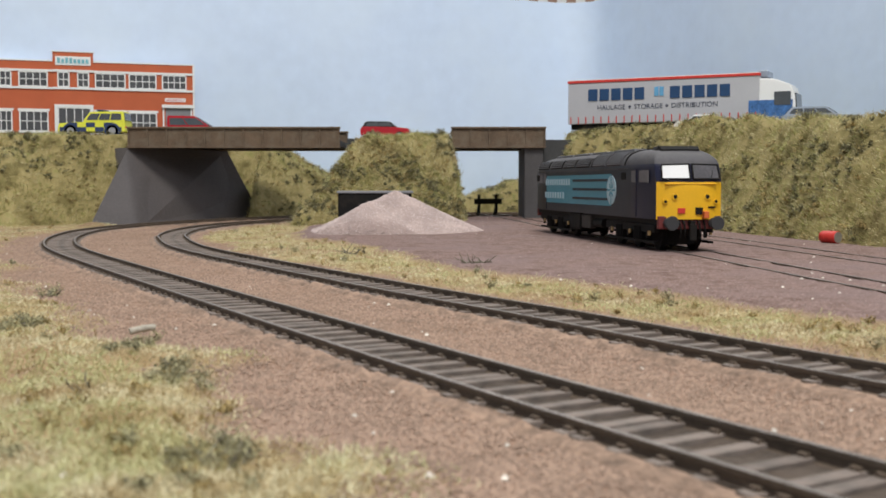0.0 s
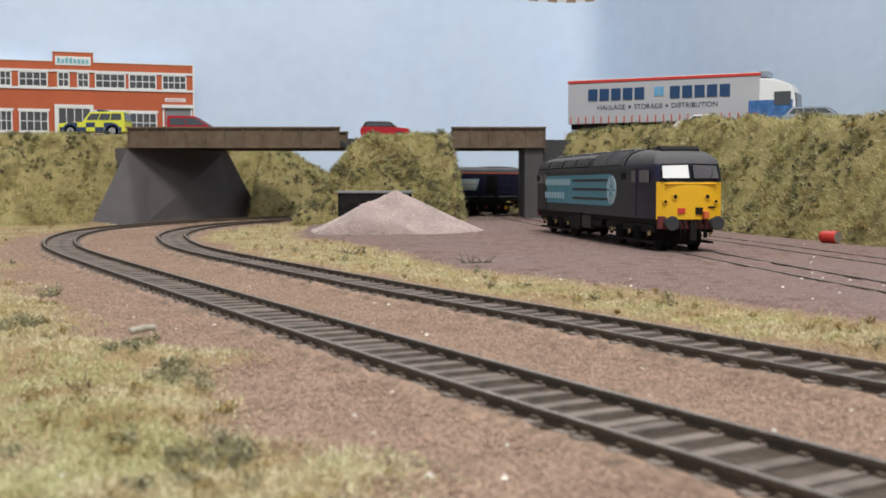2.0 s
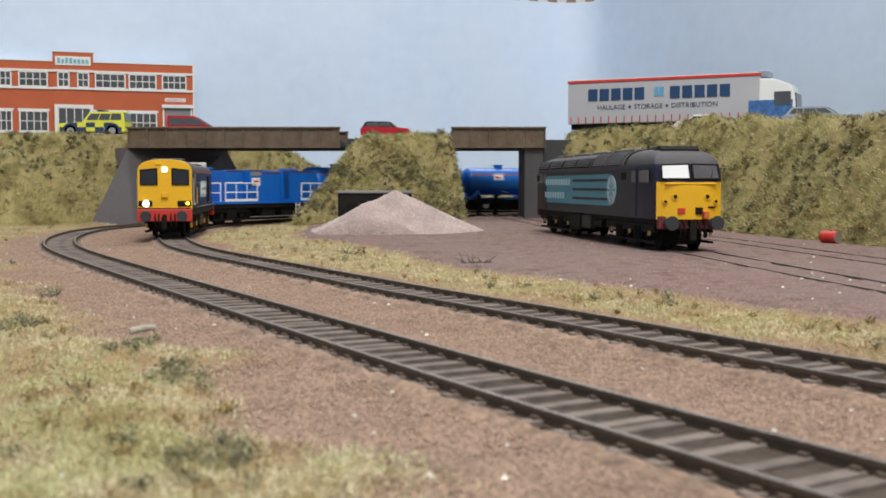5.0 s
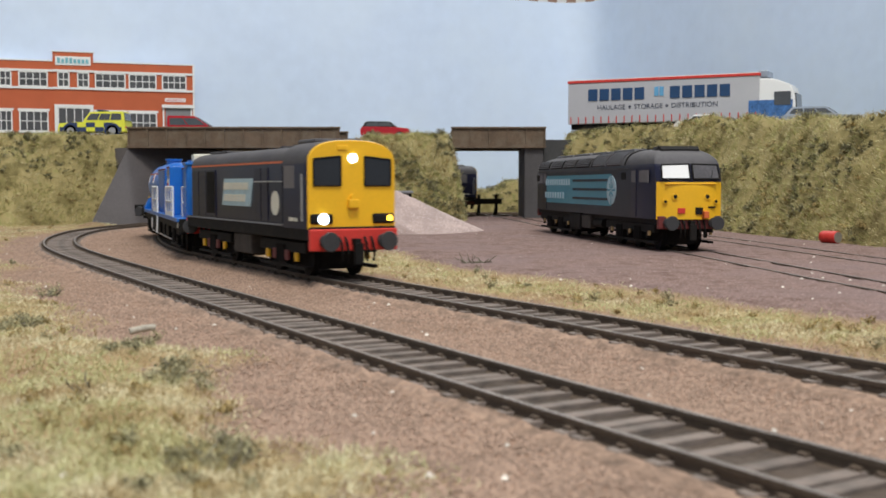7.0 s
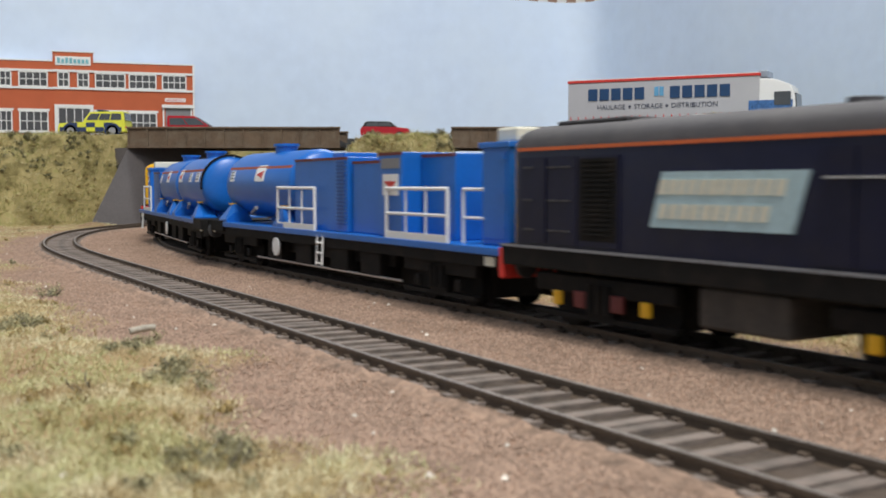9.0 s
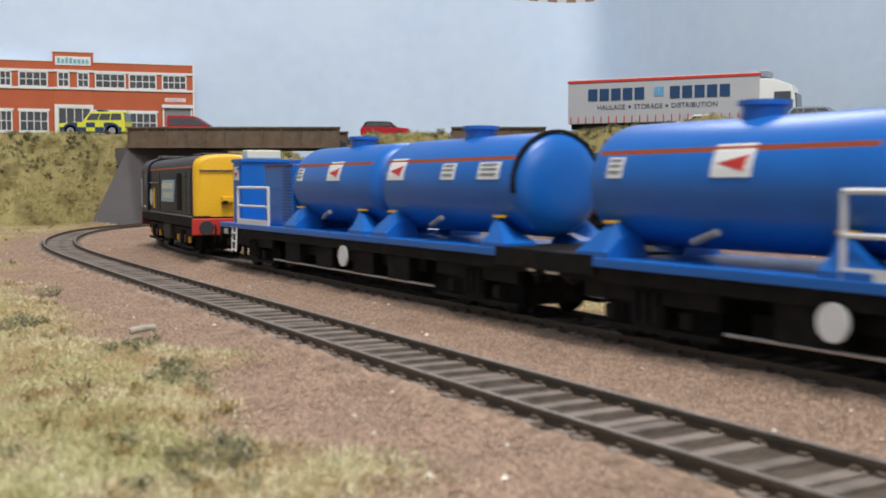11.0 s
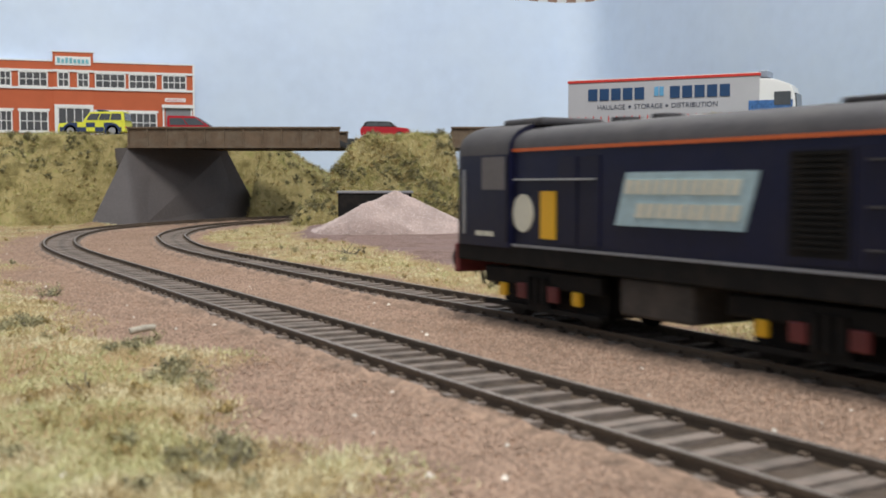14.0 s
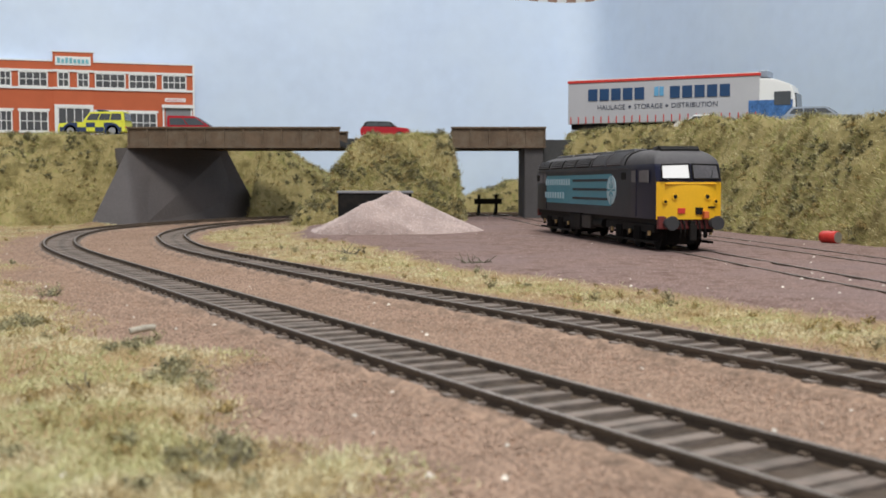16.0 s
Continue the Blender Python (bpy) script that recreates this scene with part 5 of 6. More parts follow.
def wagon(label, fit_out, wheel, ladder):
    root = tagged(empty("tank_wagon"), label, "tank wagon", group="the moving train")
    bm = bmesh.new()
    box(bm, -9.95, 9.95, -1.32, 1.32, 1.20, 1.36, bev=0.02)
    sp("deck", bm, M_BLUE, root, "blue wagon deck")
    for s in (-1, 1):
        bm = bmesh.new()
        box(bm, -9.9, 9.9, *sorted((s * 1.095, s * 1.24)), 0.95, 1.20)
        sp("sole_bar", bm, M_BLACK, root, "black steel sole bar")
    bm = bmesh.new()
    box(bm, -9.8, 9.8, -1.09, 1.09, 1.0, 1.19)
    box(bm, -4.4, 4.4, -0.9, 0.9, 0.62, 1.01)
    sp("underframe", bm, M_BLACK, root, "black underframe")
    bm = bmesh.new()
    box(bm, -5.2, 5.2, -0.55, 0.55, 0.18, 0.66, bev=0.03)
    sp("brake_gear", bm, M_BLACK, root, "black brake gear below the frame")
    for x in (-3.6, -1.2, 1.4, 3.4):
        bm = bmesh.new()
        box(bm, x - 0.6, x + 0.6, -1.12, 1.12, 0.34, 0.95, bev=0.03)
        sp("equipment_box", bm, M_BLACK, root)
    for x in (-7.0, 7.0):
        bogie(root, x, (-0.95, 0.95), 0.46, lo=0.24)
    for s in (-1, 1):
        bm = bmesh.new()
        box(bm, *sorted((s * 9.95, s * 10.05)), -1.25, 1.25, 0.80, 1.32, bev=0.02)
        sp("headstock", bm, M_BLACK, root)
        buffer_pair(root, s * 10.35, s)
        pipes(root, s * 10.05, s)
        # handbrake wheel, steps and a bright pull rod
        bm = bmesh.new()
        cyl(bm, (wheel, s * 1.26, 0.78), (wheel, s * 1.31, 0.78), 0.27, seg=20)
        sp("brake_wheel", bm, M_WHITE, root, "white handbrake wheel")
        for x in (ladder,):
            bm = bmesh.new()
            hoop(bm, [(x, s * 1.3, 1.25), (x, s * 1.34, 0.45)], 0.03)
            hoop(bm, [(x + 0.4, s * 1.3, 1.25), (x + 0.4, s * 1.34, 0.45)], 0.03)
            for z in (0.5, 0.78, 1.05):
                hoop(bm, [(x, s * 1.33, z), (x + 0.4, s * 1.33, z)], 0.03)
            sp("step_ladder", bm, M_WHITE, root, "white step ladder")
        bm = bmesh.new()
        hoop(bm, [(-5.2, s * 1.1, 0.36), (5.2, s * 1.1, 0.36)], 0.03)
        sp("pull_rod", bm, M_SILVER, root)
        for x in (-9.7, 9.3):
            flat_panel(root, "label_plate", M_CREAM, [(x, 0.98), (x + 0.4, 0.98), (x + 0.4, 1.16), (x, 1.16)], s * 1.24, "", 0.015)
    fit_out(root)
    return root


def fit_one(root):
    cabinet(root, 8.6, 9.7, half=0.9, label=False)
    module(root, 5.35, 7.0, top=3.30, half=1.16, front=0.5, vent=False)
    module(root, 4.05, 5.3, top=3.36, half=1.16, plate=4.7, vent=False)
    module(root, 1.95, 4.0, top=3.20, half=0.95)
    module(root, -2.0, 1.85, top=3.32, louvres=((1.2, 1.75),), half=1.05)
    for s in (-1, 1):
        railing(root, 4.69, 7.74, s * 1.26, posts=3)
        railing(root, -2.88, 0.07, s * 1.26, posts=3)
        bm = bmesh.new()
        hoop(bm, [(7.8, s * 0.9, 1.36), (7.8, s * 0.9, 2.5), (8.7, s * 0.9, 2.5)], 0.04)
        hoop(bm, [(7.8, s * 0.9, 1.9), (8.7, s * 0.9, 1.9)], 0.035)
        sp("end_rail", bm, M_WHITE, root, "white tubular end rail")
    tank(root, -8.9, -2.15)
    end_sill(root, -1)


def fit_two(root):
    cabinet(root, -9.9, -9.0, half=0.85)
    module(root, -6.3, -3.85, louvres=((-4.6, -3.95),), half=1.0, top=3.2)
    for s in (-1, 1):
        railing(root, -8.14, -5.23, s * 1.26, posts=1)
    bm = bmesh.new()
    cyl(bm, (-7.4, 0.4, 1.36), (-7.4, 0.4, 3.1), 0.28, seg=14)
    sp("hose_reel", bm, M_CREAM, root, "cream hose drum")
    tank(root, -4.0, 2.0)
    tank(root, 2.05, 8.72, big=True)
    end_sill(root, 1)


def end_sill(root, e):
    """The bare black end platform beyond the tank."""
    bm = bmesh.new()
    box(bm, *sorted((e * 8.2, e * 10.0)), -1.33, 1.33, 1.04, 1.40, bev=0.02)
    sp("end_platform", bm, M_BLACK, root, "bare black end platform")


# metres along the inner line of the leading engine's middle, by time; the rest of the train follows at fixed distances
RUN = ((-6.0, 1.21), (0.0, 2.035), (1.2, 2.200), (2.9, 2.417), (4.0, 2.537), (6.5, 2.977), (9.0, 3.336), (11.5, 3.6665), (12.5, 3.801),
       (13.5, 3.9385), (14.5, 4.0725), (16.0, 4.273), (18.0, 4.541))
LONG[0] = 0.93
first = small_loco(False, "navy single-cab diesel leading the train with lit white headlights")
last = small_loco(True, "navy single-cab diesel trailing the train, yellow nose inwards")
LONG[0] = 0.95
wagon_a = wagon("bright blue treatment wagon with tank, pump modules and white railings", fit_one, -3.0, 0.35)
wagon_b = wagon("bright blue treatment wagon with two tanks and a cabinet", fit_two, 0.5, -8.6)
TRAIN = [(first, 0.0, 7.32 * SC), (wagon_a, 0.2065, 14 * SC), (wagon_b, 0.4525, 14 * SC), (last, 0.695, 7.32 * SC)]
TAIL_FIRST = {3}

# ---- low-relief factory ----
def text_mesh(s, size):
    cu = bpy.data.curves.new("text", "FONT")
    cu.body, cu.size, cu.extrude, cu.align_x = s, size, 0.0001, "LEFT"
    ob = bpy.data.objects.new("text", cu)
    scene.collection.objects.link(ob)
    me = bpy.data.meshes.new_from_object(ob.evaluated_get(bpy.context.evaluated_depsgraph_get()))
    bpy.data.objects.remove(ob)
    return me


def lettering(s, width, height, m, mat, parent):
    """Words fitted to a width and height, in the plane x-z of m."""
    me = text_mesh(s, 1.0)
    xs = [v.co.x for v in me.vertices]
    ys = [v.co.y for v in me.vertices]
    x0, y0 = min(xs), min(ys)
    kx, ky = width / (max(xs) - x0), height / (max(ys) - y0)
    for v in me.vertices:
        v.co = m @ Vector(((v.co.x - x0) * kx, -0.0001 + v.co.z * 0.3, (v.co.y - y0) * ky))
    me.materials.append(mat)
    ob = new("lettering", me)
    ob.parent = parent
    return ob


def factory():
    ang = math.degrees(math.atan2(0.294, 0.956))
    root = tagged(empty("factory", pose(-0.2767, 1.195, 0.0, 0, 0, ang)), "low-relief orange-red brick factory with white bands and windows", "factory")
    Z0 = 0.076

    def slab(name, t0, t1, y0, y1, z0, z1, mat, label="", bev=0.0, parent=None):
        bm = bmesh.new()
        box(bm, -t1, -t0, y0, y1, z0, z1, bev=bev)
        return part(name, bm, mat, parent or root, label)

    slab("wall", 0.0, 0.29, 0.0, 0.010, Z0, 0.1685, M_BRICK, "orange-red brick wall")
    slab("entrance_bay", 0.105, 0.146, -0.0032, -0.0002, Z0, 0.1785, M_BRICK, "projecting brick entrance bay")
    slab("parapet_coping", -0.001, 0.105, -0.0008, 0.0115, 0.1687, 0.1700, M_WHITE)
    slab("parapet_coping", 0.146, 0.29, -0.0008, 0.0115, 0.1687, 0.1700, M_WHITE)
    slab("bay_coping", 0.104, 0.147, -0.0040, 0.004, 0.1787, 0.1797, M_WHITE)
    for t0, t1, y in ((0.0, 0.105, 0.0), (0.105, 0.146, -0.0032), (0.146, 0.29, 0.0)):
        slab("white_band", t0, t1, y - 0.0016, y - 0.0001, 0.1577, 0.1600, M_WHITE, "white rendered band")
        slab("white_band", t0, t1, y - 0.0016, y - 0.0001, 0.1392, 0.1415, M_WHITE, "white rendered band")
    slab("corner_strip", -0.0012, 0.0006, -0.001, 0.0108, Z0, 0.1687, M_WHITE)

    def window(t0, t1, z0, z1, y, nx, nz):
        w = slab("window", t0, t1, y - 0.0006, y - 0.0001, z0, z1, M_FACTGLASS, "grey window with white glazing bars")
        bm = bmesh.new()
        for k in range(nx + 1):
            x = -t1 + (t1 - t0) * k / nx
            e = 0.00070 if k in (0, nx) else 0.00040
            box(bm, x - e, x + e, y - 0.0014, y - 0.0007, z0, z1)
        for k in range(nz + 1):
            z = z0 + (z1 - z0) * k / nz
            e = 0.00070 if k in (0, nz) else 0.00040
            box(bm, -t1, -t0, y - 0.00135, y - 0.00075, z - e, z + e)
        part("window_frame", bm, M_WHITE, w)

    for t0, t1 in ((0.008, 0.033), (0.040, 0.068), (0.0725, 0.103), (0.152, 0.180), (0.188, 0.209), (0.217, 0.245), (0.252, 0.28)):
        window(t0, t1, 0.1420, 0.1572, 0.0, 4, 2)
    for t0, t1 in ((0.110, 0.121), (0.130, 0.141)):
        window(t0, t1, 0.1420, 0.1572, -0.0032, 2, 2)
    for t0, t1 in ((0.040, 0.068), (0.0725, 0.103), (0.152, 0.180), (0.188, 0.209), (0.217, 0.245), (0.252, 0.28)):
        window(t0, t1, 0.0945, 0.1155, 0.0, 4, 2)
        slab("lintel", t0 - 0.002, t1 + 0.002, -0.0012, -0.0001, 0.1160, 0.1182, M_WHITE)
        slab("sill", t0 - 0.002, t1 + 0.002, -0.0014, -0.0001, 0.0922, 0.0942, M_WHITE)
    # entrance with a white surround
    window(0.1085, 0.1415, Z0, 0.1195, -0.0032, 4, 2)
    for t0, t1, z0, z1 in ((0.1055, 0.1085, Z0, 0.1230), (0.1415, 0.1450, Z0, 0.1230), (0.1085, 0.1415, 0.1196, 0.1230)):
        slab("door_surround", t0, t1, -0.0050, -0.0033, z0, z1, M_WHITE, "white door surround")
    # loading bay
    slab("roller_shutter", 0.0035, 0.030, -0.0006, -0.0001, Z0, 0.1215, M_GREY, "grey roller shutter")
    slab("bay_canopy", 0.0008, 0.0340, -0.0040, -0.0001, 0.1217, 0.1252, M_WHITE, "white canopy over the loading bay")
    for t in (0.0015, 0.0315):
        slab("bay_post", t, t + 0.0018, -0.0016, -0.0001, Z0, 0.1216, M_WHITE)
    sg = slab("goods_sign", 0.0085, 0.0305, -0.0009, -0.0001, 0.1285, 0.1325, M_WHITE, "small white sign with red lettering")
    lettering("GOODS OUT", 0.0200, 0.0024, Matrix.Translation((-0.0295, -0.0010, 0.1292)), M_RED, sg)
    nm = slab("name_board", 0.1075, 0.1435, -0.0042, -0.0033, 0.1648, 0.1742, M_WHITE, "white name board with pale teal shapes")
    bm = bmesh.new()
    for k in range(8):
        x = -0.1415 + k * 0.0041
        box(bm, x, x + 0.0030, -0.0046, -0.0041, 0.1668, 0.1712 if k not in (0, 2, 3) else 0.1725)
    part("name_shape", bm, M_TEALPALE, nm)


M_TEALPALE = material("pale_teal_paint", (0.16, 0.42, 0.48), 0.6)
factory()


# ---- road vehicles ----
def car(name, label, category, m, length, width, body_mat, roof_mat, lower, cabin, wheel_r=0.0042, wheel_x=(0.19, 0.80), glass=None):
    """lower and cabin: side outlines as fractions of the length, with heights in metres."""
    root = tagged(empty(name, m), label, category)
    hw = width / 2

    def solid(pts, w0, w1, z_mid):
        bm = bmesh.new()
        loft(bm, [[(x * length, s * (w0 if z < z_mid else w1), z) for x, z in pts] for s in (-1, 1)])
        bmesh.ops.bevel(bm, geom=[e for e in bm.edges], offset=0.0005, segments=2, affect="EDGES")
        return bm
    part("body", solid(lower, hw, hw * 0.97, 0.007), body_mat, root, smooth=True)
    part("cabin", solid(cabin, hw * 0.93, hw * 0.80, cabin[0][1] + 0.002), roof_mat, root, smooth=True)
    zb = cabin[0][1]
    zt = max(z for _, z in cabin)
    xs = [x for x, _ in cabin]
    tops = [x for x, z in cabin if z > zb + (zt - zb) * 0.7]
    x0, x1, xt0, xt1 = min(xs), max(xs), min(tops), max(tops)
    for s in (-1, 1):
        n = glass or 2
        for k in range(n):
            def at(f, g):
                a, b = x0 + (xt0 - x0) * g, x1 + (xt1 - x1) * g
                return (a + (b - a) * f) * length
            f0, f1 = 0.06 + 0.88 * k / n + 0.012, 0.06 + 0.88 * (k + 1) / n - 0.012
            g0, g1 = 0.18, 0.78
            bm = bmesh.new()
            P = [(f0, g0), (f1, g0), (f1, g1), (f0, g1)]
            loft(bm, [[(at(f, g), s * (hw * (0.93 - 0.13 * g) + e), zb + (zt - zb) * g) for f, g in P] for e in (-0.0004, 0.0003)])
            part("side_window", bm, M_CARGLASS, root, "dark side window")
    for f, (xa, xb) in enumerate(((x0, xt0), (x1, xt1))):
        bm = bmesh.new()
        d = -0.0003 if f == 0 else 0.0003
        P = [(0.15, -1), (0.15, 1), (0.85, 1), (0.85, -1)]
        loft(bm, [[((xa + (xb - xa) * g) * length + e, s * hw * (0.82 - 0.12 * g), zb + (zt - zb) * g + 0.0002) for g, s in P] for e in (d * -1, d * 2)])
        part("windscreen", bm, M_CARGLASS, root, "car windscreen")
    for x in wheel_x:
        for s in (-1, 1):
            bm = bmesh.new()
            cyl(bm, (x * length, s * (hw - 0.0024), wheel_r), (x * length, s * (hw + 0.0002), wheel_r), wheel_r, seg=18)
            w = part("wheel", bm, M_BLACK, root, smooth=True)
            bm = bmesh.new()
            cyl(bm, (x * length, s * (hw + 0.0002), wheel_r), (x * length, s * (hw + 0.0005), wheel_r), wheel_r * 0.6, seg=14)
            part("hubcap", bm, M_SILVER, w)
    for x, mt in ((0.0, M_RED), (1.0, M_SILVER)):
        for s in (-1, 1):
            bm = bmesh.new()
            box(bm, x * length - 0.0004, x * length + 0.0004, s * hw * 0.75 - 0.0012, s * hw * 0.75 + 0.0012, 0.0085, 0.0102)
            part("lamp", bm, mt, root)
    return root


M_CARGLASS = material("tinted_car_glass", (0.075, 0.08, 0.085), 0.12, bump=0)
M_CARRED = material("glossy_red_paint", (0.42, 0.012, 0.02), 0.25, var=0.05, bump=0)
M_CARWHITE = material("glossy_white_paint", (0.78, 0.78, 0.76), 0.3, var=0.03, bump=0)
M_CARGREY = material("silver_blue_paint", (0.30, 0.34, 0.40), 0.3, 0.2, var=0.03, bump=0)
M_FLUO = material("fluorescent_yellow_vinyl", (0.72, 0.72, 0.06), 0.45, var=0.05, bump=0)
M_POLICEBLUE = material("dark_blue_check_vinyl", (0.03, 0.05, 0.12), 0.45, var=0.05, bump=0)

SALOON = [(0.0, 0.0045), (1.0, 0.0045), (1.0, 0.0085), (0.97, 0.0105), (0.72, 0.0120), (0.03, 0.0125), (0.0, 0.0105)]
ESTATE = [(0.04, 0.0120), (0.72, 0.0118), (0.56, 0.0188), (0.14, 0.0188)]

# four-by-four, facing away to the viewer's side
patrol = car("patrol_car", "yellow and blue chequered four-by-four parked on the bridge road", "car", pose(-0.2915, 0.998, 0.0808, 0, 0, 180), 0.0615, 0.0245, M_FLUO, M_FLUO,
             [(0.0, 0.0048), (1.0, 0.0048), (1.0, 0.0095), (0.985, 0.0125), (0.74, 0.0138), (0.0, 0.0142)],
             [(0.005, 0.0140), (0.64, 0.0138), (0.53, 0.0232), (0.03, 0.0238)], 0.0056, (0.19, 0.81), glass=3)
for k in range(7):
    for r in range(2):
        if (k + r) % 2 == 0:
            for s in (-1, 1):
                bm = bmesh.new()
                x = 0.003 + k * 0.0081
                box(bm, x, x + 0.0081, *sorted((s * 0.01215, s * 0.0124)), 0.0050 + 0.0042 * r, 0.0092 + 0.0042 * r)
                part("blue_check", bm, M_POLICEBLUE, patrol, "dark blue check panel")
for x in (0.19, 0.81):
    for s in (-1, 1):
        bm = bmesh.new()
        cyl(bm, (x * 0.0615, s * 0.0105, 0.0060), (x * 0.0615, s * 0.01245, 0.0060), 0.0072, seg=20)
        part("wheel_arch", bm, M_POLICEBLUE, patrol, "dark wheel arch")
bm = bmesh.new()
box(bm, 0.020, 0.027, -0.008, 0.008, 0.0240, 0.0255, bev=0.0004)
part("light_bar", bm, M_POLICEBLUE, patrol, "blue roof light bar")

car("delivery_van", "small red delivery van on the bridge road", "van", pose(-0.2600, 1.022, ROAD - 0.0016, 0, 0, 2), 0.0450, 0.0235, M_CARRED, M_CARRED,
    [(0.0, 0.0045), (1.0, 0.0045), (1.0, 0.0100), (0.97, 0.0125), (0.80, 0.0150), (0.0, 0.0158)],
    [(0.0, 0.0150), (0.94, 0.0140), (0.56, 0.0255), (0.01, 0.0260)], 0.0046, glass=2)
car("small_hatchback", "small red hatchback with a black roof on the road", "car", pose(-0.0765, 1.013, 0.0790, 0, 0, -2), 0.0455, 0.0220, M_CARRED, M_BLACK,
    [(0.0, 0.0042), (1.0, 0.0042), (1.0, 0.0085), (0.97, 0.0108), (0.74, 0.0120), (0.02, 0.0125), (0.0, 0.0100)],
    [(0.04, 0.0120), (0.74, 0.0118), (0.58, 0.0172), (0.12, 0.0174)], 0.0040)
car("white_saloon", "white saloon car parked behind the grassy crest", "car", pose(0.198, 0.9105, 0.0775, 0, 0, -26), 0.0560, 0.0225, M_CARWHITE, M_CARWHITE, SALOON,
    [(0.14, 0.0120), (0.74, 0.0118), (0.56, 0.0180), (0.30, 0.0180)])
car("silver_estate", "silver-blue estate car parked behind the grassy crest", "car", pose(0.275, 0.872, 0.0805, 0, 0, -24), 0.0600, 0.0230, M_CARGREY, M_CARGREY, SALOON, ESTATE, glass=3)


def lorry():
    a = math.degrees(math.atan2(-0.077, 0.153))
    root = tagged(empty("articulated_lorry", pose(0.1145, 0.987, 0.0785, 0, 0, a)), "white curtain-sided articulated lorry with a blue and white cab", "lorry")
    L, Y = 0.171, 0.0165     # the near side is y = 0
    bm = bmesh.new()
    box(bm, 0, L, 0.0002, 2 * Y, 0.0140, 0.0525, bev=0.0006)
    tr = part("trailer_box", bm, M_CURTAIN, root, "pale grey-white curtain-sided trailer")
    bm = bmesh.new()
    box(bm, -0.0004, L + 0.0004, -0.0006, 2 * Y + 0.0006, 0.0508, 0.0532, bev=0.0003)
    part("top_rail", bm, M_RED, tr, "red top rail")
    bm = bmesh.new()
    box(bm, -0.0002, L, 0.0, 2 * Y, 0.0532, 0.0538)
    part("trailer_roof", bm, M_WHITE, tr)
    for k in range(24):
        bm = bmesh.new()
        x = 0.003 + k * (L - 0.006) / 23
        box(bm, x - 0.00035, x + 0.00035, -0.0006, 0.0003, 0.0142, 0.0205)
        part("curtain_strap", bm, M_RED, tr)
    bm = bmesh.new()
    box(bm, 0.002, L - 0.002, 0.004, 2 * Y - 0.004, 0.0095, 0.0139)
    part("chassis", bm, M_BLACK, root, "black trailer chassis")
    # name shapes: plain blocks in place of the haulier's name
    def blocks(x, n, w, h, z):
        bm = bmesh.new()
        for k in range(n):
            box(bm, x + k * w, x + k * w + w * 0.80, -0.0005, 0.0004, z, z + h)
        return bm
    part("name_shape", blocks(0.0195, 5, 0.0108, 0.0105, 0.0345), M_NAME, tr, "dark blue block shapes")
    part("name_shape", blocks(0.0805, 2, 0.0046, 0.0080, 0.0370), M_NAMELIGHT, tr, "light blue block shapes")
    part("name_shape", blocks(0.0945, 5, 0.0108, 0.0105, 0.0345), M_NAME, tr, "dark blue block shapes")
    lettering("HAULAGE", 0.0255, 0.0042, Matrix.Translation((0.0285, -0.0001, 0.0262)), M_INK, tr)
    lettering("STORAGE", 0.0255, 0.0042, Matrix.Translation((0.0625, -0.0001, 0.0262)), M_INK, tr)
    lettering("DISTRIBUTION", 0.0400, 0.0042, Matrix.Translation((0.0960, -0.0001, 0.0262)), M_INK, tr)
    for x in (0.0582, 0.0918):
        bm = bmesh.new()
        cyl(bm, (x, -0.0004, 0.0283), (x, 0.0004, 0.0283), 0.0013, seg=5)
        part("star", bm, M_INK, tr)
    # tractor
    cx = L + 0.002
    bm = bmesh.new()
    P = [(cx - 0.012, 0.0085), (cx + 0.026, 0.0085), (cx + 0.0275, 0.020), (cx + 0.0265, 0.034), (cx + 0.0235, 0.0425), (cx + 0.010, 0.0478), (cx - 0.012, 0.0495)]
    loft(bm, [[(x, y, z) for x, z in P] for y in (0.0005, 2 * Y - 0.0005)])
    bmesh.ops.bevel(bm, geom=list(bm.edges), offset=0.0012, segments=2, affect="EDGES")
    for f in bm.faces:
        if f.calc_center_median().z < 0.026:
            f.material_index = 1
    cab = part("cab", bm, [M_CARWHITE, M_LORRYBLUE], root, "white lorry cab with a blue lower half", smooth=True)
    bm = bmesh.new()
    box(bm, cx - 0.011, cx + 0.025, -0.0002, 0.0006, 0.0100, 0.0300)
    part("blue_side", bm, M_LORRYBLUE, cab, "blue patterned cab side")
    bm = bmesh.new()
    box(bm, cx + 0.010, cx + 0.0235, -0.0005, 0.0007, 0.0255, 0.0368)
    part("door_window", bm, M_CARGLASS, cab)
    bm = bmesh.new()
    Q = [(cx + 0.0283, 0.0225), (cx + 0.0274, 0.0355), (cx + 0.0250, 0.0355), (cx + 0.0266, 0.0225)]
    loft(bm, [[(x, y, z) for x, z in Q] for y in (0.002, 2 * Y - 0.002)])
    part("windscreen", bm, M_CARGLASS, cab, "dark lorry windscreen")
    bm = bmesh.new()
    box(bm, L - 0.002, L + 0.006, 0.003, 2 * Y - 0.003, 0.0495, 0.0555, bev=0.001)
    part("refrigeration_unit", bm, M_CARGREY, root, "grey unit on the trailer's headboard")
    for x in (0.020, 0.034, 0.048, L - 0.008, L + 0.021):
        for y in (0.0015, 2 * Y - 0.0055):
            bm = bmesh.new()
            cyl(bm, (x, y, 0.0062), (x, y + 0.004, 0.0062), 0.0062, seg=18)
            part("wheel", bm, M_BLACK, root, smooth=True)
    return root


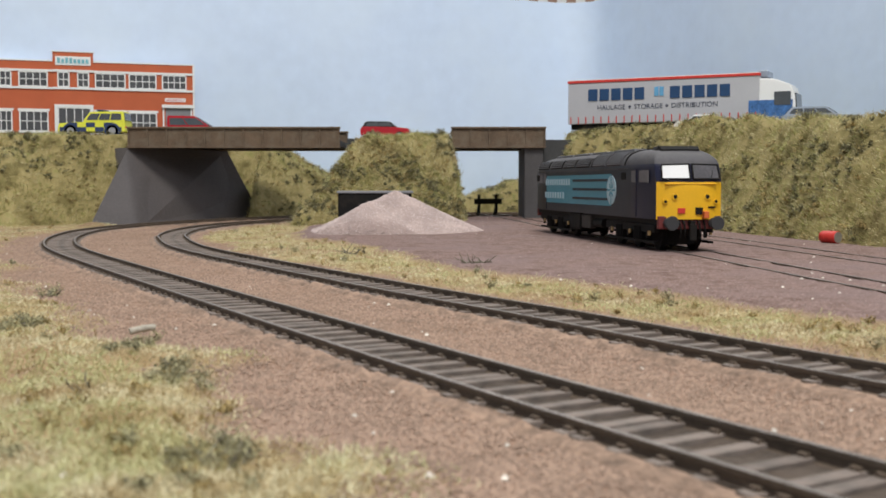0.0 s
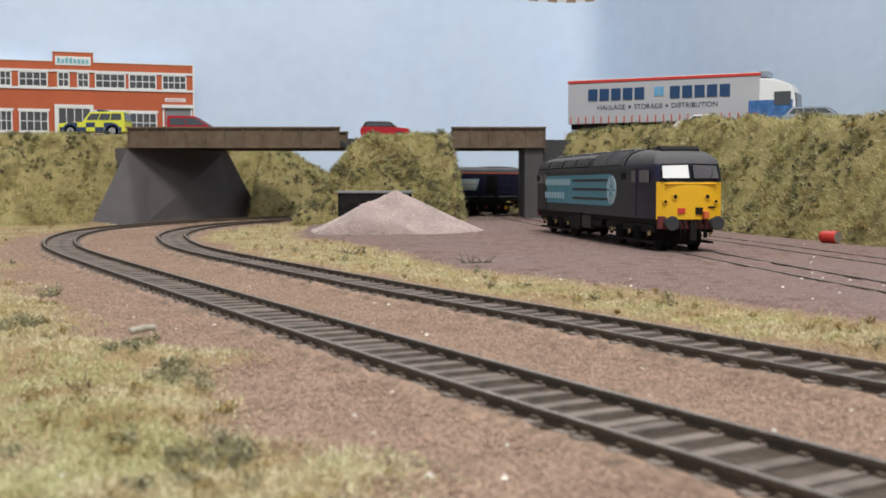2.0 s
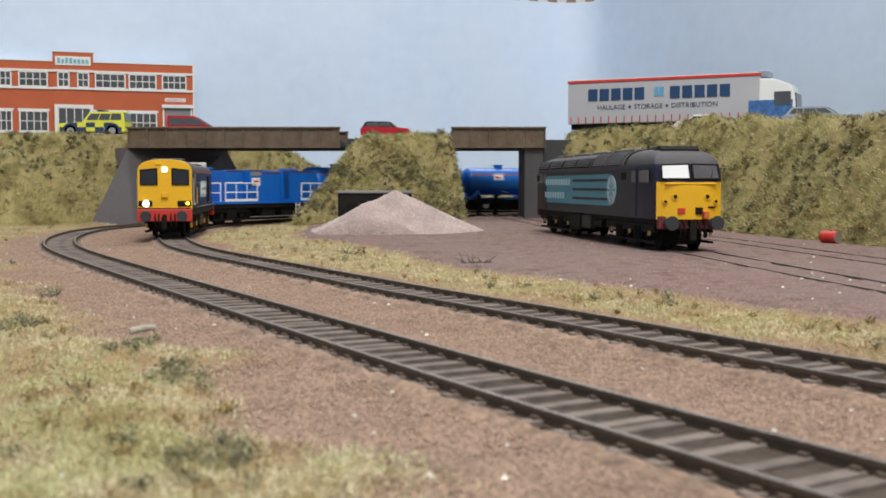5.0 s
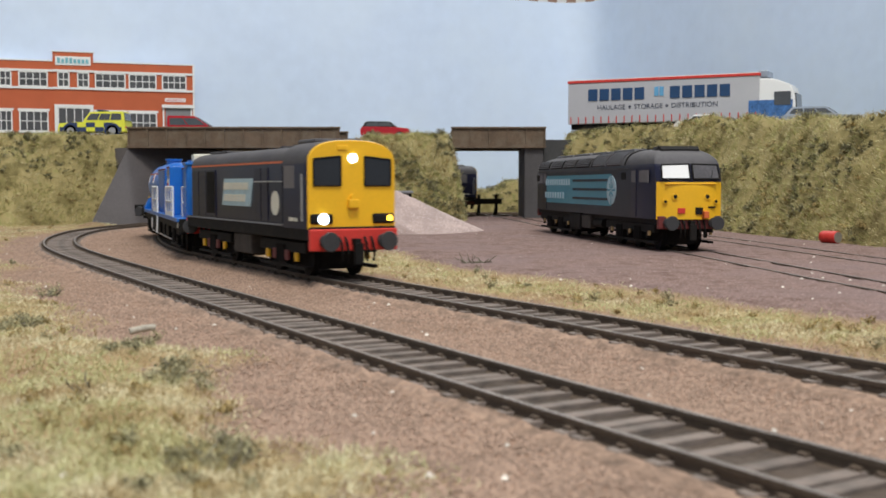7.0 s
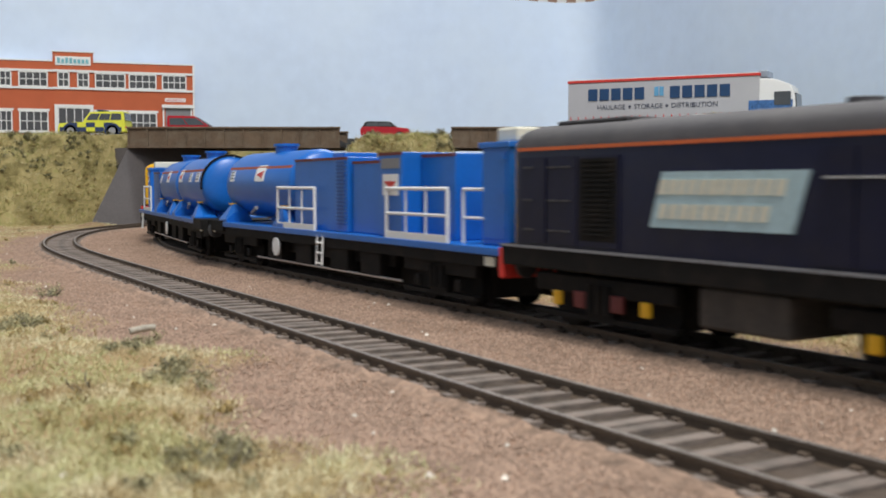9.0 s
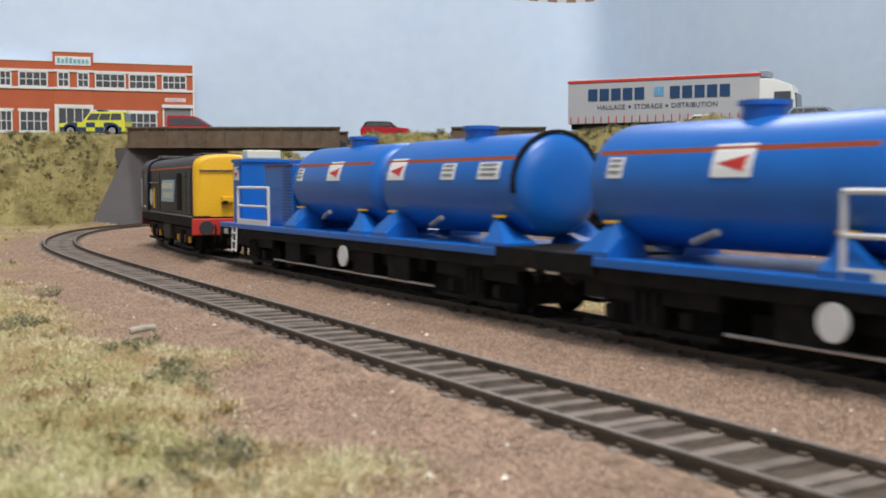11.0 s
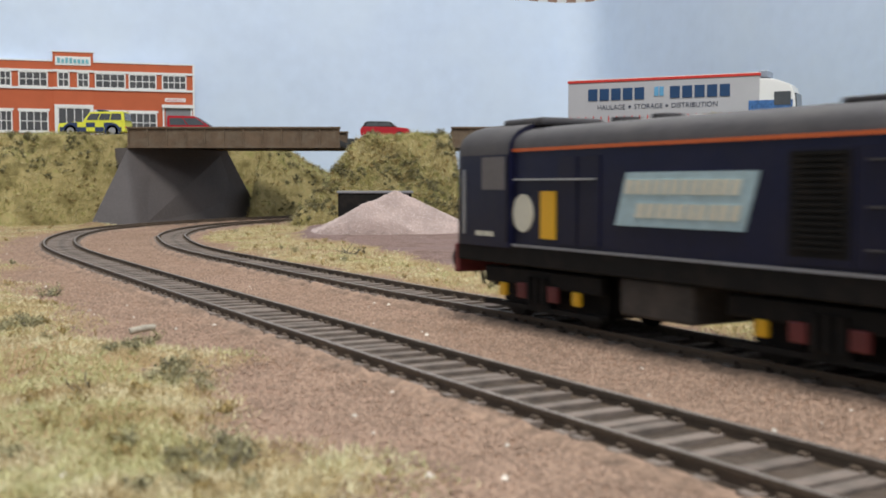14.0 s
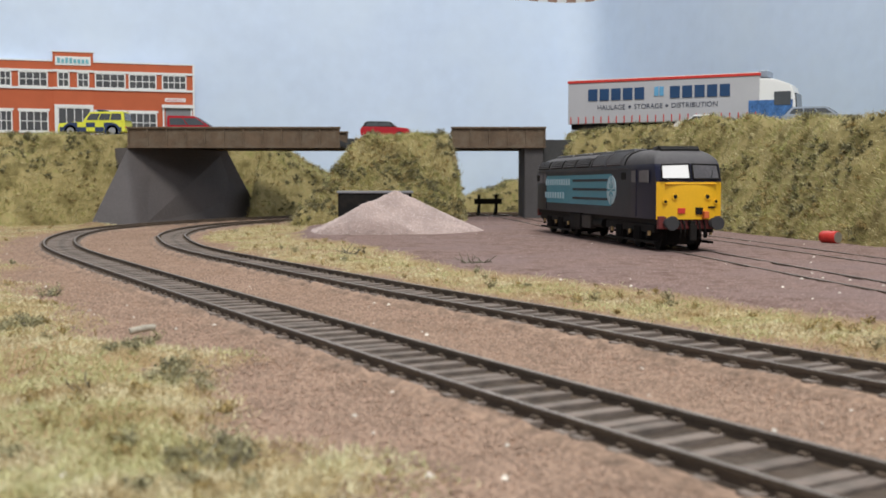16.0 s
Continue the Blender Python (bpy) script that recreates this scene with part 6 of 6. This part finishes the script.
M_CURTAIN = material("pale_curtain_vinyl", (0.43, 0.43, 0.445), 0.55, var=0.04, scale=50, bump=0.05)
M_NAME = material("name_dark_blue", (0.012, 0.05, 0.13), 0.5)
M_NAMELIGHT = material("name_light_blue", (0.12, 0.34, 0.55), 0.5)
M_INK = material("printed_dark_ink", (0.03, 0.04, 0.07), 0.5)
M_LORRYBLUE = material("mottled_blue_vinyl", (0.05, 0.14, 0.34), 0.4, var=0.6, scale=180, bump=0)
lorry()


# ---- beyond the boards: the room ----
def room():
    bm = bmesh.new()
    box(bm, -3.0, 3.5, 2.9, 3.0, -1.0, 2.2)
    tagged(part("wall_north", bm, M_ROOM, None), "plain pale wall of the exhibition room", "wall", kind="structure")
    root = tagged(empty("striped_blind"), "white vertical blind with brown stripes behind the boards", "blind")
    for k in range(46):
        bm = bmesh.new()
        x = -0.30 + k * 0.019
        box(bm, x, x + 0.0185, 2.20, 2.204, -0.99, 0.90)
        part("slat", bm, M_WHITE if k % 2 == 0 else M_SLAT, root)
    bm = bmesh.new()
    box(bm, -3.0, 3.5, -3.0, 2.9, -1.02, -1.0)
    tagged(part("floor", bm, M_ROOMFLOOR, None), "grey exhibition room floor", "floor", kind="structure")


M_ROOM = material("pale_room_paint", (0.70, 0.69, 0.66), 0.8, var=0.05, scale=3, bump=0.02)
M_SLAT = material("brown_blind_slat", (0.36, 0.22, 0.16), 0.7)
M_ROOMFLOOR = material("grey_carpet", (0.16, 0.16, 0.17), 0.95, var=0.1, scale=5)
room()

# ---- grass fibres, scrub and chips ----
def blades(name, spots, mat, label, length=(0.002, 0.0045), width=0.00022, lean=0.6, seed=1, category="grass"):
    """Thin two-piece fibres; spots are (x, y, z, nx, ny, nz)."""
    rng = np.random.default_rng(seed)
    P = np.array(spots)
    n = len(P)
    base, nor = P[:, :3], P[:, 3:]
    ln = rng.uniform(length[0], length[1], n)[:, None]
    d = nor + rng.normal(0, lean, (n, 3))
    d[:, 2] = np.abs(d[:, 2]) * 0.8 + 0.25
    d /= np.linalg.norm(d, axis=1)[:, None]
    bend = rng.normal(0, 0.5, (n, 3))
    bend[:, 2] -= 0.25
    side = np.cross(d, rng.normal(0, 1, (n, 3)))
    side /= np.linalg.norm(side, axis=1)[:, None] + 1e-9
    w = width * rng.uniform(0.7, 1.4, n)[:, None]
    mid = base + d * ln * 0.55
    tip = mid + (d + bend * 0.6) * ln * 0.45
    V = np.stack([base - side * w, base + side * w, mid + side * w * 0.8, mid - side * w * 0.8, tip], 1).reshape(-1, 3)
    k = np.arange(n)[:, None] * 5
    quads = (k + np.array([[0, 1, 2, 3]]))
    tris = (k + np.array([[3, 2, 4]]))
    me = bpy.data.meshes.new(name)
    me.vertices.add(n * 5)
    me.vertices.foreach_set("co", V.ravel())
    me.loops.add(n * 7)
    me.loops.foreach_set("vertex_index", np.concatenate([quads, tris], 1).ravel())
    me.polygons.add(n * 2)
    me.polygons.foreach_set("loop_start", (np.arange(n)[:, None] * 7 + np.array([[0, 4]])).ravel())
    me.update(calc_edges=True)
    me.validate()
    me.materials.append(mat)
    return tagged(new(name, me), label, category, kind="stuff")


def scatter_on(ob, n, seed, zmin=-1.0, accept=None):
    me = ob.data
    me.calc_loop_triangles()
    T = np.array([[me.vertices[i].co[:] for i in t.vertices] for t in me.loop_triangles])
    e1, e2 = T[:, 1] - T[:, 0], T[:, 2] - T[:, 0]
    c = np.cross(e1, e2)
    ar = np.linalg.norm(c, axis=1)
    rng = np.random.default_rng(seed)
    pick = rng.choice(len(T), n, p=ar / ar.sum())
    a, b = rng.random(n), rng.random(n)
    f = a + b > 1
    a[f], b[f] = 1 - a[f], 1 - b[f]
    p = T[pick, 0] + e1[pick] * a[:, None] + e2[pick] * b[:, None]
    nn = c[pick] / ar[pick][:, None]
    nn[nn[:, 2] < 0] *= -1
    keep = p[:, 2] > zmin
    out = np.concatenate([p, nn], 1)[keep]
    return out


def patchy(P, k, seed, lo):
    """Keeps spots where a slow noise is high."""
    return np.array([q for q in P if noise.fractal(Vector((q[0] * k, q[1] * k, q[2] * k + seed)), 1.0, 2.0, 3) > lo])


def scrub(name, spots, mat, label, size=(0.002, 0.005), leaves=60, seed=3, grain=1.0):
    """Clumps of little crumbs of foam on twigs."""
    rng = np.random.default_rng(seed)
    V, F = [], []
    for q in spots:
        r = rng.uniform(*size)
        m = int(leaves * rng.uniform(0.6, 1.3))
        dirs = rng.normal(0, 1, (m, 3))
        dirs /= np.linalg.norm(dirs, axis=1)[:, None]
        dirs[:, 2] = np.abs(dirs[:, 2]) * 0.8
        arms = rng.normal(0, 1, (4, 3))
        arms[:, 2] = np.abs(arms[:, 2])
        arms /= np.linalg.norm(arms, axis=1)[:, None]
        for i in range(m):
            rad = r * rng.random() ** 0.6
            c = np.array(q[:3]) + (dirs[i] * 0.55 + arms[i % 4] * rng.uniform(0.2, 1.0)) * rad + np.array(q[3:]) * r * 0.15
            t = rng.normal(0, 1, (2, 3))
            s = rng.uniform(0.0003, 0.0008) * grain
            t = t / np.linalg.norm(t, axis=1)[:, None] * s
            b = len(V)
            V += [c - t[0], c + t[1] * 0.8, c + t[0], c - t[1] * 0.8]
            F.append((b, b + 1, b + 2, b + 3))
        for a in arms[:3]:
            e = np.array(q[:3]) + a * r * 1.1
            s = np.cross(a, rng.normal(0, 1, 3))
            s = s / np.linalg.norm(s) * 0.00018
            b = len(V)
            o = np.array(q[:3])
            V += [o - s, o + s, e + s * 0.6, e - s * 0.6]
            F.append((b, b + 1, b + 2, b + 3))
    me = bpy.data.meshes.new(name)
    me.from_pydata([tuple(v) for v in V], [], F)
    me.materials.append(mat)
    return tagged(new(name, me), label, "scrub", kind="stuff")


def chips(name, P, mat, label, size=(0.00035, 0.0008), seed=5):
    rng = np.random.default_rng(seed)
    n = len(P)
    O = np.array([(1, 0, 0), (0, 1, 0), (-1, 0, 0), (0, -1, 0), (0, 0, 1)], float)
    s = rng.uniform(size[0], size[1], (n, 1, 1)) * rng.uniform(0.6, 1.3, (n, 5, 3))
    a = rng.uniform(0, 6.28, n)
    R = np.zeros((n, 3, 3))
    R[:, 0, 0], R[:, 0, 1], R[:, 1, 0], R[:, 1, 1], R[:, 2, 2] = np.cos(a), -np.sin(a), np.sin(a), np.cos(a), 0.9
    V = (O[None] * s) @ R.transpose(0, 2, 1) + np.array(P)[:, None, :3]
    F = np.array([(0, 1, 4), (1, 2, 4), (2, 3, 4), (3, 0, 4)])
    L = (np.arange(n)[:, None, None] * 5 + F[None]).reshape(-1)
    me = bpy.data.meshes.new(name)
    me.vertices.add(n * 5)
    me.vertices.foreach_set("co", V.ravel())
    me.loops.add(len(L))
    me.loops.foreach_set("vertex_index", L)
    me.polygons.add(n * 4)
    me.polygons.foreach_set("loop_start", np.arange(n * 4) * 3)
    me.update(calc_edges=True)
    me.materials.append(mat)
    return tagged(new(name, me), label, "ballast", kind="stuff")


def ground_spots(n, seed, test, x0=-0.45, x1=0.42, y0=0.07, y1=1.0, power=1.8):
    """Spots on the ground, denser close to the viewer, with the ground's height."""
    rng = np.random.default_rng(seed)
    out = []
    while len(out) < n:
        y = y0 + (y1 - y0) * rng.random() ** power
        x = rng.uniform(max(x0, -0.46 * y - 0.02), min(x1, 0.46 * y + 0.02))
        yd, gr, z = ground_at(x, y)
        if test(x, y, yd, gr, rng):
            out.append((x, y, z, 0, 0, 1))
    return out


def greenery():
    names = ("embankment_left", "embankment_right", "mound", "embankment_far")
    count = (130000, 210000, 90000, 45000)
    for ob, n, k in zip(BANKS, count, range(4)):
        P = scatter_on(ob, n, 40 + k, zmin=0.001)
        h = len(P) // 2
        blades("dry_grass", P[:h], M_GRASS, "dry straw-coloured static grass on the bank", (0.0020, 0.0060), 0.00012, 0.9, 60 + k)
        blades("green_grass", patchy(P[h:], 26, 3.0 * k, -0.12), M_GRASS_G, "olive-green static grass on the bank", (0.0018, 0.0052), 0.00012, 0.9, 70 + k)
        Q = patchy(scatter_on(ob, n // 55, 80 + k, zmin=0.004), 24, 7.0 + k, 0.0)
        if len(Q):
            scrub("dark_scrub", Q, M_BUSH, "dark grey-green scrub clumps on the bank", (0.0022, 0.0062), 46, 90 + k, 1.25)
        Q = patchy(scatter_on(ob, n // 90, 100 + k, zmin=0.004), 26, 17.0 + k, -0.05)
        if len(Q):
            scrub("brown_scrub", Q, M_STRAW, "brown and ochre dead growth on the bank", (0.002, 0.0045), 45, 110 + k)
    # the near corner and the strip between the running line and the yard
    G = ground_spots(120000, 5, lambda x, y, yd, gr, r: gr > 0.25 + 0.7 * r.random())
    G = np.array(G)
    mask = np.array([FBM(q[0], q[1], 34, 31.0) for q in G])
    blades("meadow_grass", G[mask > -0.05], M_MEADOW, "pale dry static grass beside the tracks", (0.0008, 0.0026), 0.00009, 1.3, 120)
    blades("meadow_green", G[mask <= -0.05], M_MEADOWG, "olive static grass beside the tracks", (0.0008, 0.0024), 0.00009, 1.3, 121)
    Q = ground_spots(60, 6, lambda x, y, yd, gr, r: gr > 0.6 and FBM(x, y, 20, 44.0) > -0.02, power=1.3)
    rng = random.Random(4)
    for x, y, n in ((-0.111, 0.28, 7), (-0.070, 0.239, 5), (-0.051, 0.206, 6), (-0.047, 0.198, 4), (-0.030, 0.140, 6), (-0.132, 0.36, 5), (-0.036, 0.133, 4), (-0.064, 0.142, 3)):
        for k in range(n):
            a, b = x + rng.gauss(0, 0.0030), y + rng.gauss(0, 0.007)
            Q.append((a, b, ground_at(a, b)[2], 0, 0, 1))
    scrub("near_scrub", Q, M_NEARSCRUB, "grey-olive twiggy scrub lying in the grass", (0.0016, 0.0042), 150, 130, 0.5)
    Q = ground_spots(240, 7, lambda x, y, yd, gr, r: gr > 0.5 and FBM(x, y, 20, 54.0) > 0.0, power=1.3)
    scrub("ochre_scrub", Q, M_STRAW, "ochre foam crumbs in the grass", (0.0010, 0.0030), 90, 131, 0.5)
    # loose stones
    def on_ballast(x, y, yd, gr, r):
        if yd > 0.4 or gr > 0.55 * r.random() + 0.25:
            return False
        a, b = near_line(LINE_IN, x, y), near_line(LINE_OUT, x, y)
        m = min(a, b)
        return not (0.0075 < m < 0.0102) and (m > 0.0102 or r.random() < 0.22)
    B = ground_spots(80000, 8, on_ballast, power=2.2)
    chips("ballast_chips", [(x, y, z + 0.00015) for x, y, z, *_ in B], M_STONE, "loose tan ballast chippings", (0.0002, 0.00052))
    D = ground_spots(7000, 9, lambda x, y, yd, gr, r: yd > 0.5, y0=0.2, power=1.4)
    chips("yard_grit", [(x, y, z) for x, y, z, *_ in D], M_YARDGRIT, "fine brown grit on the yard", (0.0002, 0.0005), 6)
    E = ground_spots(260, 10, lambda x, y, yd, gr, r: True, power=1.6)
    chips("pale_crumbs", [(x, y, z + 0.0002) for x, y, z, *_ in E], M_WHITEISH, "scattered pale stone crumbs", (0.0003, 0.0008), 7)
    hp = [o for o in scene.objects if o.name == "stone_heap"][0]
    chips("heap_chips", scatter_on(hp, 9000, 11)[:, :3], M_HEAPCHIP, "pale pink chippings on the heap", (0.0003, 0.0007), 8)


M_YARDGRIT = material("yard_grit", (0.25, 0.18, 0.16), 0.95, var=0.3, bump=0, island=0.6)
M_WHITEISH = material("pale_crumb", (0.62, 0.56, 0.48), 0.9, var=0.2, bump=0, island=0.5)
M_HEAPCHIP = material("heap_chip", (0.50, 0.40, 0.37), 0.95, var=0.25, bump=0, island=0.6)
greenery()


def fallen_log():
    bm = bmesh.new()
    pts = [(-0.0745, 0.253, 0.0022), (-0.0722, 0.2545, 0.0027), (-0.0692, 0.256, 0.0029)]
    for a, b in zip(pts, pts[1:]):
        cyl(bm, a, b, 0.00085, 0.0008, seg=10)
    tagged(part("fallen_log", bm, M_TWIG, None, smooth=True), "short pale grey log lying in the grass", "log")


M_TWIGDARK = material("grey_brown_twig", (0.17, 0.15, 0.11), 0.9, var=0.3, scale=300, bump=0)
M_TWIG = material("bleached_twig", (0.40, 0.36, 0.29), 0.9, var=0.25, scale=400, bump=0.3)
fallen_log()


def twigs():
    rng = random.Random(12)
    spots = [(-0.111, 0.282), (-0.072, 0.239), (-0.051, 0.206), (-0.0505, 0.558), (-0.046, 0.552), (-0.041, 0.560), (0.010, 0.450), (0.0135, 0.447), (0.0175, 0.449),
             (-0.031, 0.142), (-0.028, 0.139), (-0.132, 0.36), (-0.064, 0.19)]
    bm = bmesh.new()
    for x, y in spots:
        z = ground_mix(x, y)[2]
        for k in range(6):
            p = Vector((x, y, z))
            d = Vector((rng.uniform(-1, 1), rng.uniform(-1, 1), rng.uniform(0.02, 0.3))).normalized()
            s = 0.0013 + 0.006 * y * 0.35
            for q in range(3):
                n = p + d * s
                cyl(bm, p, n, 0.00030 - 0.00007 * q, 0.00023 - 0.00007 * q, seg=5)
                p = n
                d = (d + Vector((rng.uniform(-0.8, 0.8), rng.uniform(-0.8, 0.8), rng.uniform(-0.4, 0.4)))).normalized()
    tagged(part("twigs", bm, M_TWIGDARK, None), "grey-brown branching twigs lying in the grass", "twigs", kind="stuff")


twigs()

def vehicle_pose(s, base, back):
    """A vehicle on two bogies, base metres apart, its middle s metres along the inner line."""
    xa, ya = along(LINE_IN, s + base / 2)
    xb, yb = along(LINE_IN, s - base / 2)
    x, y = (xa + xb) / 2, (ya + yb) / 2
    return pose(x, y, RAIL_TOP + rise(y), 0, 0, math.degrees(math.atan2(ya - yb, xa - xb)) + (180 if back else 0))


def run(t):
    """The run between its timed points, eased over a little more than half a second."""
    return float(np.mean([np.interp(t + e, [a for a, _ in RUN], [b for _, b in RUN]) for e in np.linspace(-0.3, 0.3, 9)]))


def motions():
    for k, (ob, behind, base) in enumerate(TRAIN):
        walk(ob, [(q * 0.25, vehicle_pose(run(q * 0.25) - behind, base, k in TAIL_FIRST)) for q in range(65)])


motions()
